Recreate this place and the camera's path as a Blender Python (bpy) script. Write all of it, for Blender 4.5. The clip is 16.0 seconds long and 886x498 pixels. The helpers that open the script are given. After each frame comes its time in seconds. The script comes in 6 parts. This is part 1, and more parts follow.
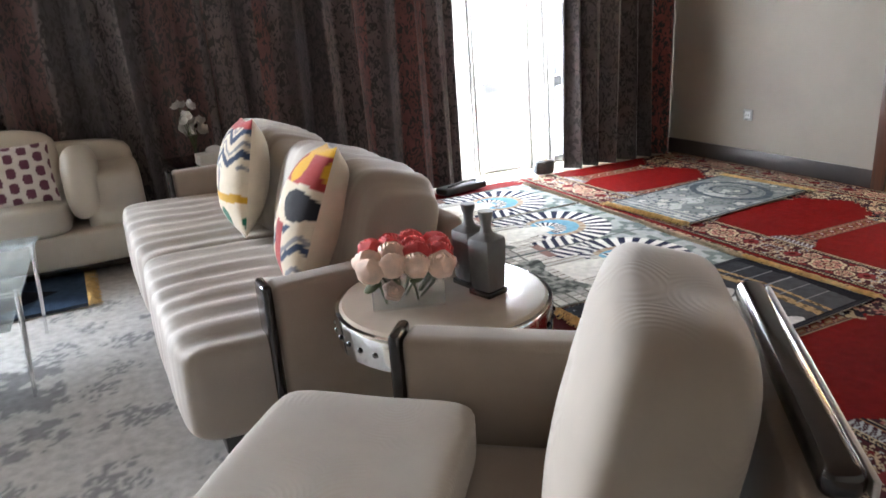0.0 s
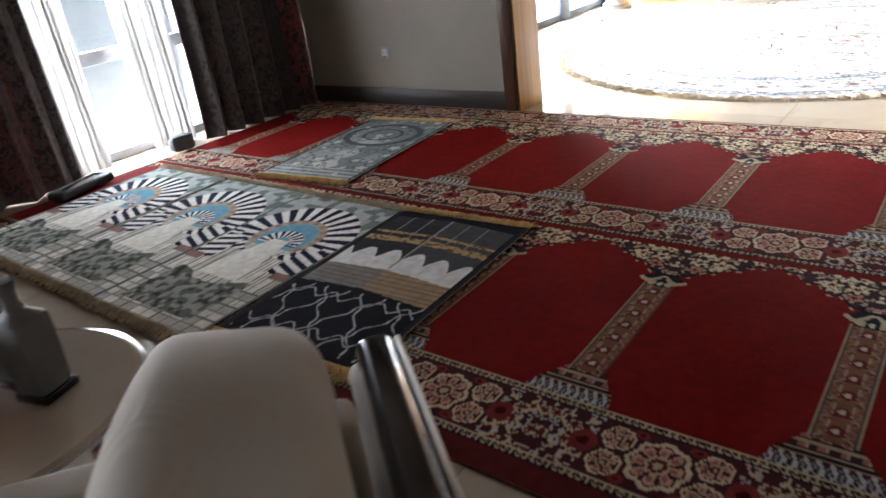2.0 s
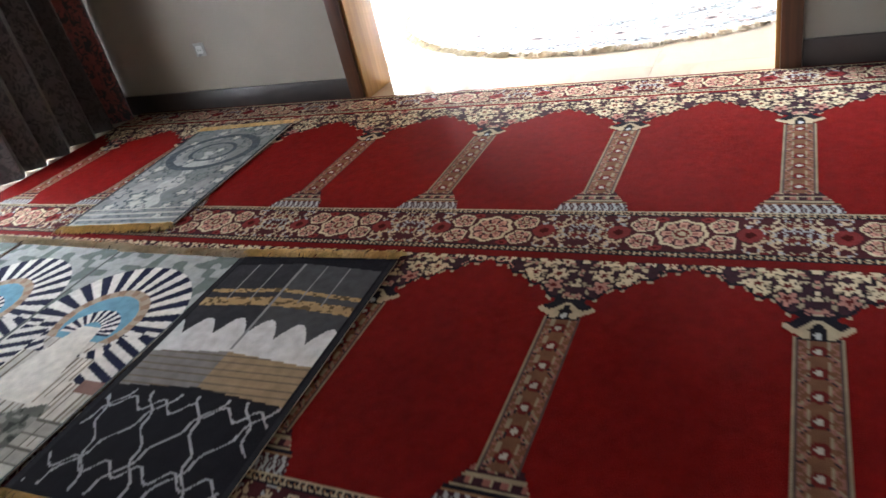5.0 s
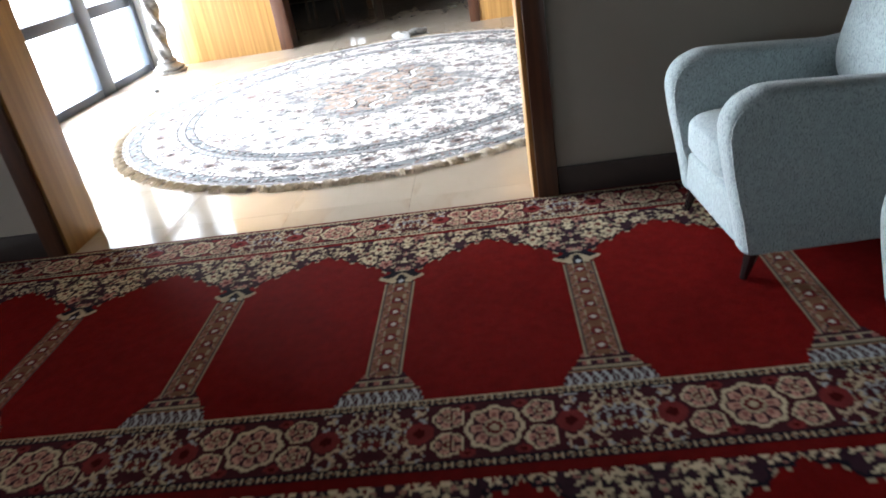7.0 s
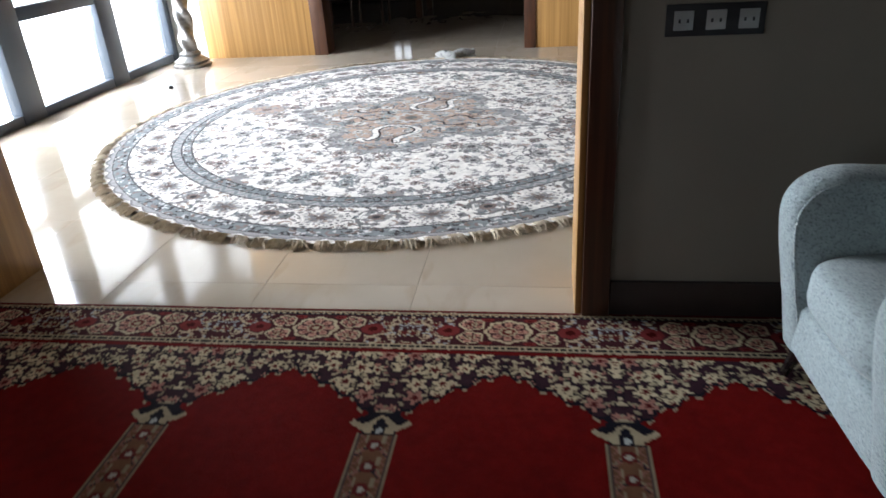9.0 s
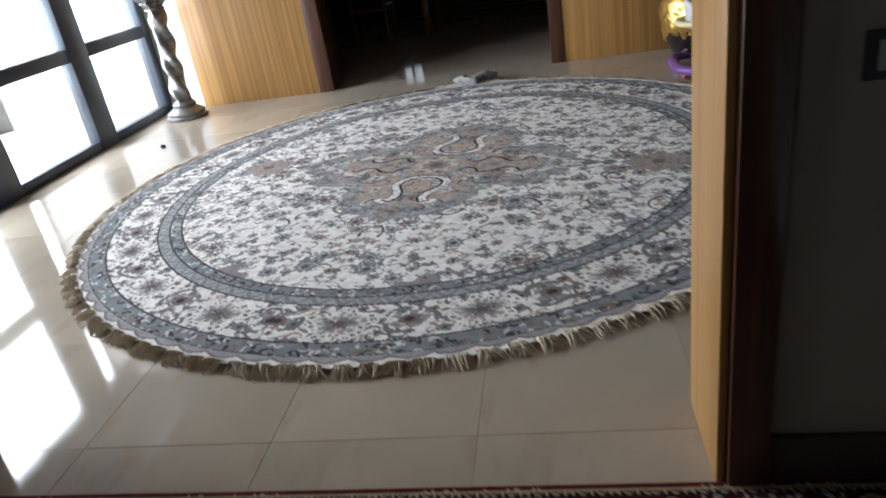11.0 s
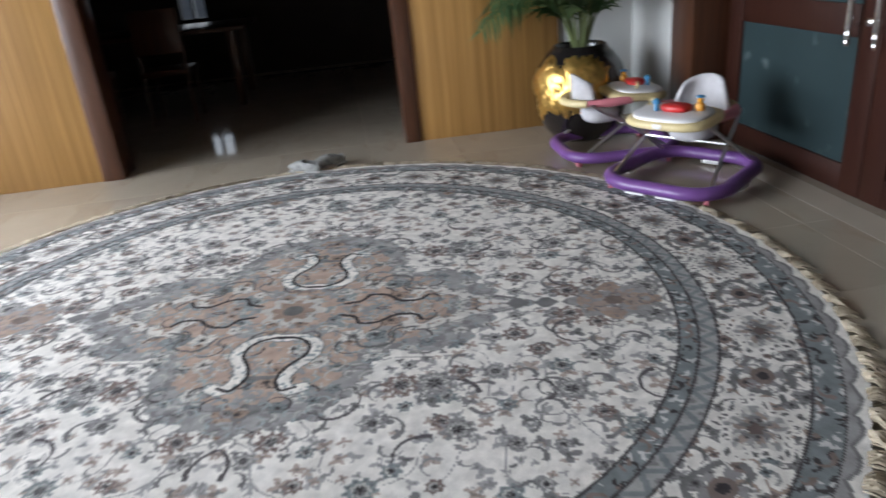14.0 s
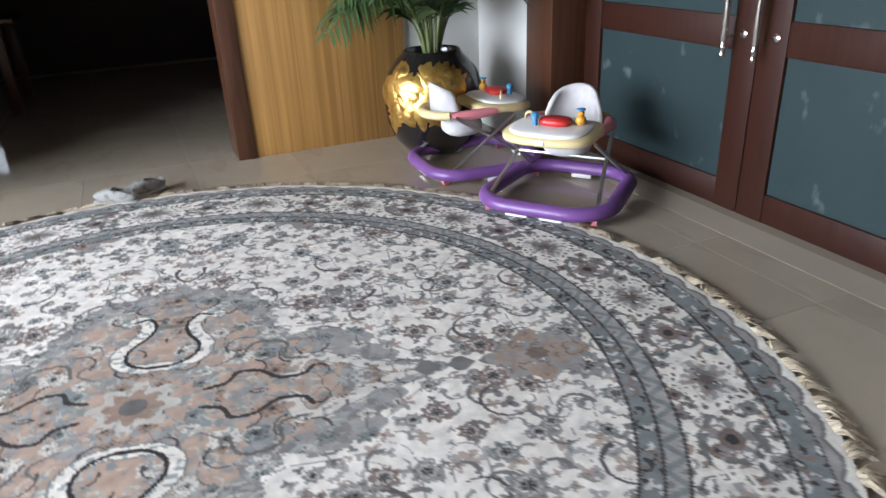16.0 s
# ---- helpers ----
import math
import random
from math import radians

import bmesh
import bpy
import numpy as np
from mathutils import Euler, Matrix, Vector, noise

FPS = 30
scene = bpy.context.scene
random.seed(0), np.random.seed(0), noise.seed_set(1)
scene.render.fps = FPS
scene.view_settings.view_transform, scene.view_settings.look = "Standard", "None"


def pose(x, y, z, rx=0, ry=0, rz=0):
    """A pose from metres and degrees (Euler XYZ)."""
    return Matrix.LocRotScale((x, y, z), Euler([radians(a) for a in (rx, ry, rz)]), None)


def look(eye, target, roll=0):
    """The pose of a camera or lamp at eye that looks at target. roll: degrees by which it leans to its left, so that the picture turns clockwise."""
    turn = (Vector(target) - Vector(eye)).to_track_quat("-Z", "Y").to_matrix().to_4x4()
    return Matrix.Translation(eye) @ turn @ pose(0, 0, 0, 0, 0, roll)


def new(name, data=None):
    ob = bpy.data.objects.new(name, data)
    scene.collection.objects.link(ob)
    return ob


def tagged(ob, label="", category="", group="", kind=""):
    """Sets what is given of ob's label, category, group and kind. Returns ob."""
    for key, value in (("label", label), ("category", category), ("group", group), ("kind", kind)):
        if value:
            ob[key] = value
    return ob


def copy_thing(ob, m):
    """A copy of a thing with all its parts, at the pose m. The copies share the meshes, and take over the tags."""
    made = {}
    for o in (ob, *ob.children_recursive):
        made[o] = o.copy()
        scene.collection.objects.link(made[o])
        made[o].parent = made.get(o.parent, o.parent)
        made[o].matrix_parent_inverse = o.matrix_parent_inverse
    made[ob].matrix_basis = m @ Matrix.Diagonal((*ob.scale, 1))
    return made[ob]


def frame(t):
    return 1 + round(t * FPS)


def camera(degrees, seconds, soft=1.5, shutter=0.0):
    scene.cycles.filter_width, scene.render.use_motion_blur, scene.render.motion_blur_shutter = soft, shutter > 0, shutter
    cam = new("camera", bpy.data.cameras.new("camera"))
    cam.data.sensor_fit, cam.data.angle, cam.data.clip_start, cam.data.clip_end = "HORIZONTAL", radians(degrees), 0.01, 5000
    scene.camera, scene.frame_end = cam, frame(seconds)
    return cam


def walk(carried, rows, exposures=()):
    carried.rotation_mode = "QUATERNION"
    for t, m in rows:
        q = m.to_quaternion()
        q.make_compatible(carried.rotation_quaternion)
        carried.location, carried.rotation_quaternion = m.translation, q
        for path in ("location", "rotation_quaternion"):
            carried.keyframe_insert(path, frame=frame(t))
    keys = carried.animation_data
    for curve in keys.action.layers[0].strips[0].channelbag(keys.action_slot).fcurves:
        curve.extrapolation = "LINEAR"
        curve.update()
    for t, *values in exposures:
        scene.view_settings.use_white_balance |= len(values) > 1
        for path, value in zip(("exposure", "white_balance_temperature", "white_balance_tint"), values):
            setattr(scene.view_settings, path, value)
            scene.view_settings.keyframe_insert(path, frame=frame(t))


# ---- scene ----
cam = camera(65.0, 16.0, shutter=0.5)
PATH = [
    (0, (0.122, -0.239, 1.263), (0.902, 1.493, 0.639), -3.9),
    (0.5, (0.192, -0.206, 1.255), (0.96, 1.5, 0.549), -2.8),
    (1, (0.326, -0.081, 1.26), (1.452, 1.373, 0.474), -2.5),
    (1.5, (0.449, 0.001, 1.247), (1.798, 1.257, 0.473), -5.0),
    (2, (0.592, 0.028, 1.237), (1.975, 1.2, 0.393), -8.0),
    (2.5, (0.775, 0.023, 1.229), (2.229, 1.132, 0.418), -7.6),
    (3, (0.872, 0.049, 1.22), (2.283, 1.119, 0.29), -10.6),
    (3.2, (0.919, 0.07, 1.226), (2.349, 1.074, 0.254), -11.7),
    (5.3, (1.226, 0.285, 1.234), (2.738, 1.126, 0.229), -14.9),
    (5.5, (1.283, 0.295, 1.229), (2.846, 1.038, 0.227), -13.4),
    (6, (1.395, 0.308, 1.242), (3.06, 0.896, 0.301), -10.7),
    (6.5, (1.569, 0.383, 1.293), (3.332, 0.796, 0.443), -12.8),
    (7, (1.716, 0.46, 1.263), (3.49, 0.662, 0.362), -9.6),
    (7.5, (1.912, 0.452, 1.26), (3.725, 0.729, 0.463), -5.3),
    (8, (2.084, 0.424, 1.247), (3.84, 0.673, 0.324), -4.8),
    (8.5, (2.306, 0.434, 1.271), (4.076, 0.712, 0.384), -3.1),
    (10.8, (3.238, 0.616, 1.28), (5.008, 0.939, 0.406), -8.8),
    (11, (3.317, 0.641, 1.274), (5.091, 0.991, 0.42), -9.5),
    (11.5, (3.572, 0.662, 1.271), (5.344, 1.083, 0.443), -9.7),
    (12, (3.793, 0.748, 1.255), (5.6, 1.082, 0.468), -7.8),
    (12.5, (3.99, 0.85, 1.25), (5.782, 1.139, 0.41), -9.0),
    (13, (4.245, 0.864, 1.241), (6.079, 1.156, 0.501), -7.2),
    (13.5, (4.401, 0.906, 1.22), (6.21, 1.037, 0.377), -3.9),
    (14, (4.583, 1.004, 1.244), (6.41, 0.8, 0.457), -5.7),
    (14.5, (4.704, 1.039, 1.22), (6.434, 0.588, 0.322), -2.4),
    (15, (4.852, 1.018, 1.232), (6.578, 0.421, 0.419), -2.8),
    (15.5, (4.991, 1.023, 1.216), (6.695, 0.376, 0.393), -1.0),
    (16, (5.152, 1.144, 1.233), (6.825, 0.428, 0.405), -2.6),
]
EXPOSURES = [(0.0, 1.3), (1.0, 1.2), (1.6, 0.6), (2.5, 0.0), (3.2, -0.2), (5.3, 0.85), (6.1, 0.55), (6.6, -0.2), (7.0, -0.7), (7.5, -1.1), (8.0, -1.45), (8.7, -1.5),
             (10.8, -2.38), (11.5, -2.70), (12.5, -2.85), (13.5, -2.64), (14.2, -2.18), (15.0, -1.9), (16.0, -1.78)]
walk(cam, [(t, look(eye, target, roll)) for t, eye, target, roll in PATH], EXPOSURES)

# ---- daylight ----
world = bpy.data.worlds.new("sky")
scene.world = world
world.use_nodes = True
sky = world.node_tree.nodes.new("ShaderNodeTexSky")
sky.sky_type, sky.sun_disc, sky.sun_elevation, sky.sun_rotation = "NISHITA", False, radians(50), radians(20)
world.node_tree.links.new(sky.outputs[0], world.node_tree.nodes["Background"].inputs[0])
world.node_tree.nodes["Background"].inputs[1].default_value = 0.12


def daylight(name, x, y, z, w, h, rz, watts, colour=(0.83, 0.90, 1.0)):
    lamp = bpy.data.lights.new(name, "AREA")
    lamp.shape, lamp.size, lamp.size_y, lamp.energy, lamp.color = "RECTANGLE", w, h, watts, colour
    ob = new(name, lamp)
    ob.matrix_world = pose(x, y, z, 90, 0, rz)
    return ob


# sky light standing in the window openings, just outside the glass
daylight("daylight_hall", 7.08, 6.0, 1.45, 4.75, 3.2, 180, 5800)
daylight("daylight_salon", 3.05, 5.15, 1.2, 1.6, 2.5, 180, 470)
daylight("daylight_side", -2.25, 5.15, 1.2, 1.8, 2.5, 180, 620)
daylight("daylight_dining", 14.25, 2.75, 1.0, 0.4, 0.6, 90, 3)


# ---- materials ----
def material(name, colour, rough=0.6, metal=0.0, vary=0.12, scale=8.0, grain=0.0, grain_scale=180.0, stretch=(1, 1, 1), coat=0.0,
             attribute="", sheen=0.0, spec=0.5, random_piece=0.0):
    m = bpy.data.materials.new(name)
    m.use_nodes = True
    nt = m.node_tree
    n, l = nt.nodes, nt.links
    p = n["Principled BSDF"]
    p.inputs["Roughness"].default_value, p.inputs["Metallic"].default_value = rough, metal
    p.inputs["Coat Weight"].default_value, p.inputs["Sheen Weight"].default_value = coat, sheen
    p.inputs["Specular IOR Level"].default_value = spec
    co = n.new("ShaderNodeTexCoord")
    mp = n.new("ShaderNodeMapping")
    mp.inputs["Scale"].default_value = stretch
    l.new(co.outputs["Object"], mp.inputs[0])
    broad = n.new("ShaderNodeTexNoise")
    broad.inputs["Scale"].default_value, broad.inputs["Detail"].default_value = scale, 5
    l.new(mp.outputs[0], broad.inputs["Vector"])
    ramp = n.new("ShaderNodeMapRange")
    ramp.inputs[1].default_value, ramp.inputs[2].default_value = 0.3, 0.7
    ramp.inputs[3].default_value, ramp.inputs[4].default_value = 1 - vary, 1 + vary
    l.new(broad.outputs["Fac"], ramp.inputs[0])
    mul = n.new("ShaderNodeVectorMath")
    mul.operation = "SCALE"
    if attribute:
        at = n.new("ShaderNodeAttribute")
        at.attribute_name = attribute
        l.new(at.outputs["Color"], mul.inputs[0])
    else:
        mul.inputs[0].default_value = colour
    if random_piece:
        oi = n.new("ShaderNodeObjectInfo")
        mr = n.new("ShaderNodeMapRange")
        mr.inputs[3].default_value, mr.inputs[4].default_value = 1 - random_piece, 1 + random_piece
        l.new(oi.outputs["Random"], mr.inputs[0])
        mm = n.new("ShaderNodeMath")
        mm.operation = "MULTIPLY"
        l.new(mr.outputs[0], mm.inputs[0])
        l.new(ramp.outputs[0], mm.inputs[1])
        l.new(mm.outputs[0], mul.inputs["Scale"])
    else:
        l.new(ramp.outputs[0], mul.inputs["Scale"])
    l.new(mul.outputs[0], p.inputs["Base Color"])
    if grain:
        fine = n.new("ShaderNodeTexNoise")
        fine.inputs["Scale"].default_value, fine.inputs["Detail"].default_value = grain_scale, 3
        l.new(mp.outputs[0], fine.inputs["Vector"])
        bump = n.new("ShaderNodeBump")
        bump.inputs["Strength"].default_value, bump.inputs["Distance"].default_value = grain, 0.004
        l.new(fine.outputs["Fac"], bump.inputs["Height"])
        l.new(bump.outputs[0], p.inputs["Normal"])
    return m


def two_tone(m, colour, scale, low, high, stretch=(1, 1, 1), detail=3.0, distortion=0.0):
    """Mix a second colour into a material where a noise lies above a threshold."""
    nt = m.node_tree
    n, l = nt.nodes, nt.links
    p = n["Principled BSDF"]
    was = p.inputs["Base Color"].links[0].from_socket
    co = n.new("ShaderNodeTexCoord")
    mp = n.new("ShaderNodeMapping")
    mp.inputs["Scale"].default_value = stretch
    nz = n.new("ShaderNodeTexNoise")
    nz.inputs["Scale"].default_value, nz.inputs["Detail"].default_value, nz.inputs["Distortion"].default_value = scale, detail, distortion
    l.new(co.outputs["Object"], mp.inputs[0])
    l.new(mp.outputs[0], nz.inputs["Vector"])
    r = n.new("ShaderNodeMapRange")
    r.inputs[1].default_value, r.inputs[2].default_value = low, high
    l.new(nz.outputs["Fac"], r.inputs[0])
    mix = n.new("ShaderNodeMix")
    mix.data_type = "RGBA"
    mix.inputs[7].default_value = (*colour, 1)
    l.new(r.outputs[0], mix.inputs[0])
    l.new(was, mix.inputs[6])
    l.new(mix.outputs[2], p.inputs["Base Color"])
    return m


def ripple(m, scale, depth, rings=True, stretch=(1, 1, 1)):
    """Pressed ripple lines, as in embossed upholstery."""
    n, l = m.node_tree.nodes, m.node_tree.links
    co = n.new("ShaderNodeTexCoord")
    vor = n.new("ShaderNodeTexVoronoi")
    vor.inputs["Scale"].default_value = 5.0
    mp = n.new("ShaderNodeMapping")
    mp.inputs["Scale"].default_value = stretch
    l.new(co.outputs["Object"], mp.inputs[0])
    l.new(mp.outputs[0], vor.inputs["Vector"])
    s = n.new("ShaderNodeMath")
    s.operation = "MULTIPLY"
    s.inputs[1].default_value = scale
    l.new(vor.outputs["Distance"], s.inputs[0])
    w = n.new("ShaderNodeMath")
    w.operation = "SINE"
    l.new(s.outputs[0], w.inputs[0])
    patch = n.new("ShaderNodeTexNoise")
    patch.inputs["Scale"].default_value, patch.inputs["Detail"].default_value = 7.0, 1.0
    l.new(co.outputs["Object"], patch.inputs["Vector"])
    fade = n.new("ShaderNodeMapRange")
    fade.inputs[1].default_value, fade.inputs[2].default_value = 0.50, 0.68
    l.new(patch.outputs["Fac"], fade.inputs[0])
    pressed = n.new("ShaderNodeMath")
    pressed.operation = "MULTIPLY"
    l.new(w.outputs[0], pressed.inputs[0])
    l.new(fade.outputs[0], pressed.inputs[1])
    bump = n.new("ShaderNodeBump")
    bump.inputs["Strength"].default_value, bump.inputs["Distance"].default_value = depth, 0.003
    l.new(pressed.outputs[0], bump.inputs["Height"])
    l.new(bump.outputs[0], n["Principled BSDF"].inputs["Normal"])
    return m


M = {}
M["wall"] = two_tone(material("wall_paint", (0.235, 0.205, 0.168), 0.75, vary=0.05, scale=2.0, grain=0.15, grain_scale=90), (0.205, 0.180, 0.150), 1.3, 0.5, 0.8)
M["white_wall"] = material("white_wall_paint", (0.60, 0.60, 0.585), 0.7, vary=0.04, scale=2.0, grain=0.1, grain_scale=90)
# near-black: the unlit dining room's darkness is put into the wall colour
M["gloom_wall"] = material("dining_wall_gloom", (0.045, 0.036, 0.032), 0.8, vary=0.1, scale=2.0)
# both ceilings stay out of view; dark brown keeps bounced light low
M["ceiling"] = material("bounce_cutting_brown", (0.115, 0.078, 0.052), 0.7, vary=0.1, scale=1.5, stretch=(1, 8, 1))
M["marble"] = two_tone(material("cream_marble", (0.41, 0.352, 0.282), 0.07, vary=0.07, scale=2.5, stretch=(1, 1, 1), coat=0.15, random_piece=0.045),
                       (0.34, 0.27, 0.20), 3.0, 0.55, 0.85, stretch=(1, 2.4, 1), detail=6, distortion=1.2)
M["pale_stone"] = material("pale_stone_sill", (0.46, 0.405, 0.335), 0.38, vary=0.08, scale=3)
M["grout"] = material("stone_joint", (0.37, 0.31, 0.24), 0.8, vary=0.1)
M["oak"] = two_tone(material("oak_veneer", (0.37, 0.200, 0.062), 0.38, vary=0.14, scale=3.0, grain=0.05, grain_scale=60, stretch=(14, 14, 0.5)),
                    (0.265, 0.135, 0.039), 3.2, 0.42, 0.60, stretch=(9, 9, 0.10), detail=6, distortion=0.5)
M["walnut"] = two_tone(material("dark_brown_wood", (0.050, 0.020, 0.011), 0.32, vary=0.2, scale=4.0, stretch=(8, 8, 0.6), coat=0.1),
                       (0.085, 0.032, 0.015), 5.0, 0.4, 0.7, stretch=(10, 10, 0.4), detail=5)
M["mahogany"] = two_tone(material("red_brown_door_wood", (0.027, 0.0083, 0.0052), 0.45, vary=0.2, scale=4.0, stretch=(6, 6, 0.6), coat=0.04, spec=0.25),
                         (0.034, 0.0105, 0.0062), 5.0, 0.4, 0.7, stretch=(10, 10, 0.4), detail=5)
M["skirting"] = material("dark_skirting", (0.030, 0.022, 0.020), 0.4, vary=0.2, scale=5)
M["frame"] = material("slate_window_metal", (0.055, 0.072, 0.095), 0.35, metal=0.2, vary=0.08, scale=4)
M["chrome"] = material("chrome", (0.75, 0.75, 0.75), 0.12, metal=1.0, vary=0.04, scale=20)
M["satin"] = material("satin_steel", (0.62, 0.62, 0.62), 0.28, metal=1.0, vary=0.05, scale=20)
M["antique"] = two_tone(material("antique_silver", (0.31, 0.305, 0.30), 0.36, metal=0.8, vary=0.25, scale=25, grain=0.6, grain_scale=60), (0.17, 0.165, 0.16), 26, 0.40, 0.70)
M["black_wood"] = material("black_lacquer", (0.014, 0.010, 0.010), 0.16, vary=0.2, scale=6, coat=0.4)
M["upholstery"] = ripple(material("beige_upholstery", (0.40, 0.352, 0.298), 0.85, vary=0.05, scale=9, sheen=0.25), 120, 0.13)
# plain beige cloth; the darker bands paint in the shading between its ribs
M["seat_fabric"] = two_tone(material("rib_shaded_upholstery", (0.47, 0.43, 0.385), 0.7, vary=0.06, scale=10, grain=0.2, grain_scale=220, sheen=0.3),
                            (0.33, 0.285, 0.245), 4.0, 0.40, 0.60, stretch=(0.2, 3.4, 0.3), detail=2)
M["panel_fabric"] = material("taupe_upholstery", (0.30, 0.245, 0.20), 0.8, vary=0.06, scale=10, grain=0.2, grain_scale=260, sheen=0.3)
M["cream_leather"] = material("cream_leather", (0.50, 0.465, 0.40), 0.55, vary=0.06, scale=6, grain=0.15, grain_scale=120)
M["grey_fabric"] = two_tone(material("grey_green_boucle", (0.30, 0.36, 0.365), 0.9, vary=0.12, scale=60, grain=0.7, grain_scale=140, sheen=0.3), (0.150, 0.190, 0.200), 170, 0.52, 0.66)
M["yarn"] = material("dyed_yarn", (1, 1, 1), 0.95, vary=0.16, scale=26, grain=0.6, grain_scale=320, attribute="yarn", spec=0.04)
M["cotton"] = material("printed_cotton", (1, 1, 1), 0.9, vary=0.06, scale=20, grain=0.3, grain_scale=300, attribute="yarn", sheen=0.2, spec=0.2)
M["cream_cotton"] = material("cream_cotton", (0.66, 0.58, 0.46), 0.9, vary=0.07, scale=14, grain=0.3, grain_scale=300, sheen=0.2)
M["backing"] = material("rug_backing", (0.16, 0.06, 0.045), 0.95, vary=0.2, scale=30)
M["pale_backing"] = material("pale_rug_backing", (0.42, 0.37, 0.30), 0.95, vary=0.2, scale=30)
M["fringe"] = material("cream_fringe", (0.47, 0.40, 0.30), 0.95, vary=0.25, scale=40)
M["gold_fringe"] = material("gold_fringe", (0.62, 0.44, 0.20), 0.95, vary=0.25, scale=40)
M["sheer"] = None
M["purple"] = material("purple_plastic", (0.165, 0.070, 0.25), 0.35, vary=0.06, scale=9)
M["cream_plastic"] = material("cream_plastic", (0.66, 0.54, 0.29), 0.4, vary=0.05, scale=9)
M["pink_plastic"] = material("pink_plastic", (0.60, 0.20, 0.24), 0.4, vary=0.06, scale=9)
M["white_plastic"] = material("white_plastic", (0.75, 0.74, 0.74), 0.45, vary=0.05, scale=9)
M["red_plastic"] = material("red_plastic", (0.55, 0.03, 0.03), 0.35, vary=0.05, scale=9)
M["blue_plastic"] = material("blue_plastic", (0.06, 0.24, 0.45), 0.35, vary=0.05, scale=9)
M["orange_plastic"] = material("orange_plastic", (0.75, 0.34, 0.04), 0.35, vary=0.05, scale=9)
M["seat_pad"] = material("white_seat_padding", (0.50, 0.485, 0.50), 0.85, vary=0.08, scale=30, grain=0.3, grain_scale=200)
M["black_glaze"] = material("black_glaze", (0.012, 0.010, 0.010), 0.16, vary=0.3, scale=6, coat=0.5)
M["gold_leaf"] = two_tone(material("gold_leaf", (0.72, 0.45, 0.13), 0.30, metal=0.9, vary=0.2, scale=18, grain=0.5, grain_scale=50), (0.30, 0.16, 0.05), 16, 0.52, 0.75)
M["leaf"] = two_tone(material("palm_leaf", (0.040, 0.082, 0.030), 0.5, vary=0.3, scale=6, spec=0.4), (0.075, 0.105, 0.028), 5, 0.5, 0.8)
M["stem"] = material("palm_stem", (0.12, 0.15, 0.05), 0.6, vary=0.2, scale=10)
M["soil"] = material("potting_soil", (0.03, 0.022, 0.016), 0.95, vary=0.4, scale=40, grain=0.8, grain_scale=60)
M["grey_ceramic"] = two_tone(material("grey_ceramic", (0.125, 0.125, 0.125), 0.5, vary=0.15, scale=20, grain=0.3, grain_scale=80), (0.19, 0.19, 0.185), 14, 0.5, 0.8)
M["white_ceramic"] = material("white_ceramic", (0.78, 0.77, 0.75), 0.2, vary=0.03, scale=8)
M["tabletop"] = two_tone(material("cream_stone_top", (0.60, 0.54, 0.46), 0.07, vary=0.06, scale=5, coat=0.3), (0.48, 0.42, 0.35), 6, 0.55, 0.8)
M["rose_pink"] = material("pale_pink_petals", (0.88, 0.66, 0.55), 0.7, vary=0.2, scale=30, sheen=0.2)
M["rose_red"] = material("coral_petals", (0.72, 0.085, 0.085), 0.7, vary=0.2, scale=30, sheen=0.2)
M["rose_stem"] = material("rose_stems", (0.06, 0.08, 0.03), 0.6, vary=0.3, scale=30)
M["silk"] = material("grey_silk_petals", (0.42, 0.40, 0.38), 0.55, vary=0.3, scale=20)
M["paper"] = material("white_card", (0.70, 0.68, 0.64), 0.7, vary=0.05, scale=10)
M["black_plastic"] = material("black_plastic", (0.02, 0.02, 0.022), 0.5, vary=0.15, scale=20)
M["grey_box"] = material("dark_grey_cloth", (0.07, 0.075, 0.085), 0.85, vary=0.2, scale=30, grain=0.4)
M["canvas"] = two_tone(material("grey_canvas", (0.27, 0.27, 0.26), 0.9, vary=0.15, scale=30, grain=0.5), (0.16, 0.16, 0.16), 28, 0.52, 0.62)
M["grey_sole"] = material("grey_rubber", (0.33, 0.33, 0.32), 0.7, vary=0.1, scale=20)
M["socket"] = material("socket_metal", (0.42, 0.42, 0.41), 0.35, metal=0.5, vary=0.05, scale=20)
M["outside"] = material("pale_paving", (0.55, 0.52, 0.46), 0.9, vary=0.12, scale=0.8, grain=0.4, grain_scale=30)


def see_through(name, colour, rough, ior, opaque):
    m = bpy.data.materials.new(name)
    m.use_nodes = True
    n, l = m.node_tree.nodes, m.node_tree.links
    p = n["Principled BSDF"]
    p.inputs["Base Color"].default_value = (*colour, 1)
    p.inputs["Roughness"].default_value, p.inputs["IOR"].default_value = rough, ior
    clear = n.new("ShaderNodeBsdfTransparent")
    mix = n.new("ShaderNodeMixShader")
    mix.inputs[0].default_value = opaque
    l.new(clear.outputs[0], mix.inputs[1])
    l.new(p.outputs[0], mix.inputs[2])
    l.new(mix.outputs[0], n["Material Output"].inputs[0])
    return m


M["glass"] = see_through("window_glass", (0.75, 0.8, 0.8), 0.03, 1.45, 0.10)
M["highlight_strip"] = material("rail_highlight_metal", (0.62, 0.60, 0.59), 0.42, metal=0.8, vary=0.04, scale=20)
M["clear"] = see_through("clear_acrylic", (0.62, 0.62, 0.61), 0.05, 1.49, 0.15)
M["table_glass"] = see_through("table_glass", (0.55, 0.62, 0.62), 0.03, 1.5, 0.35)


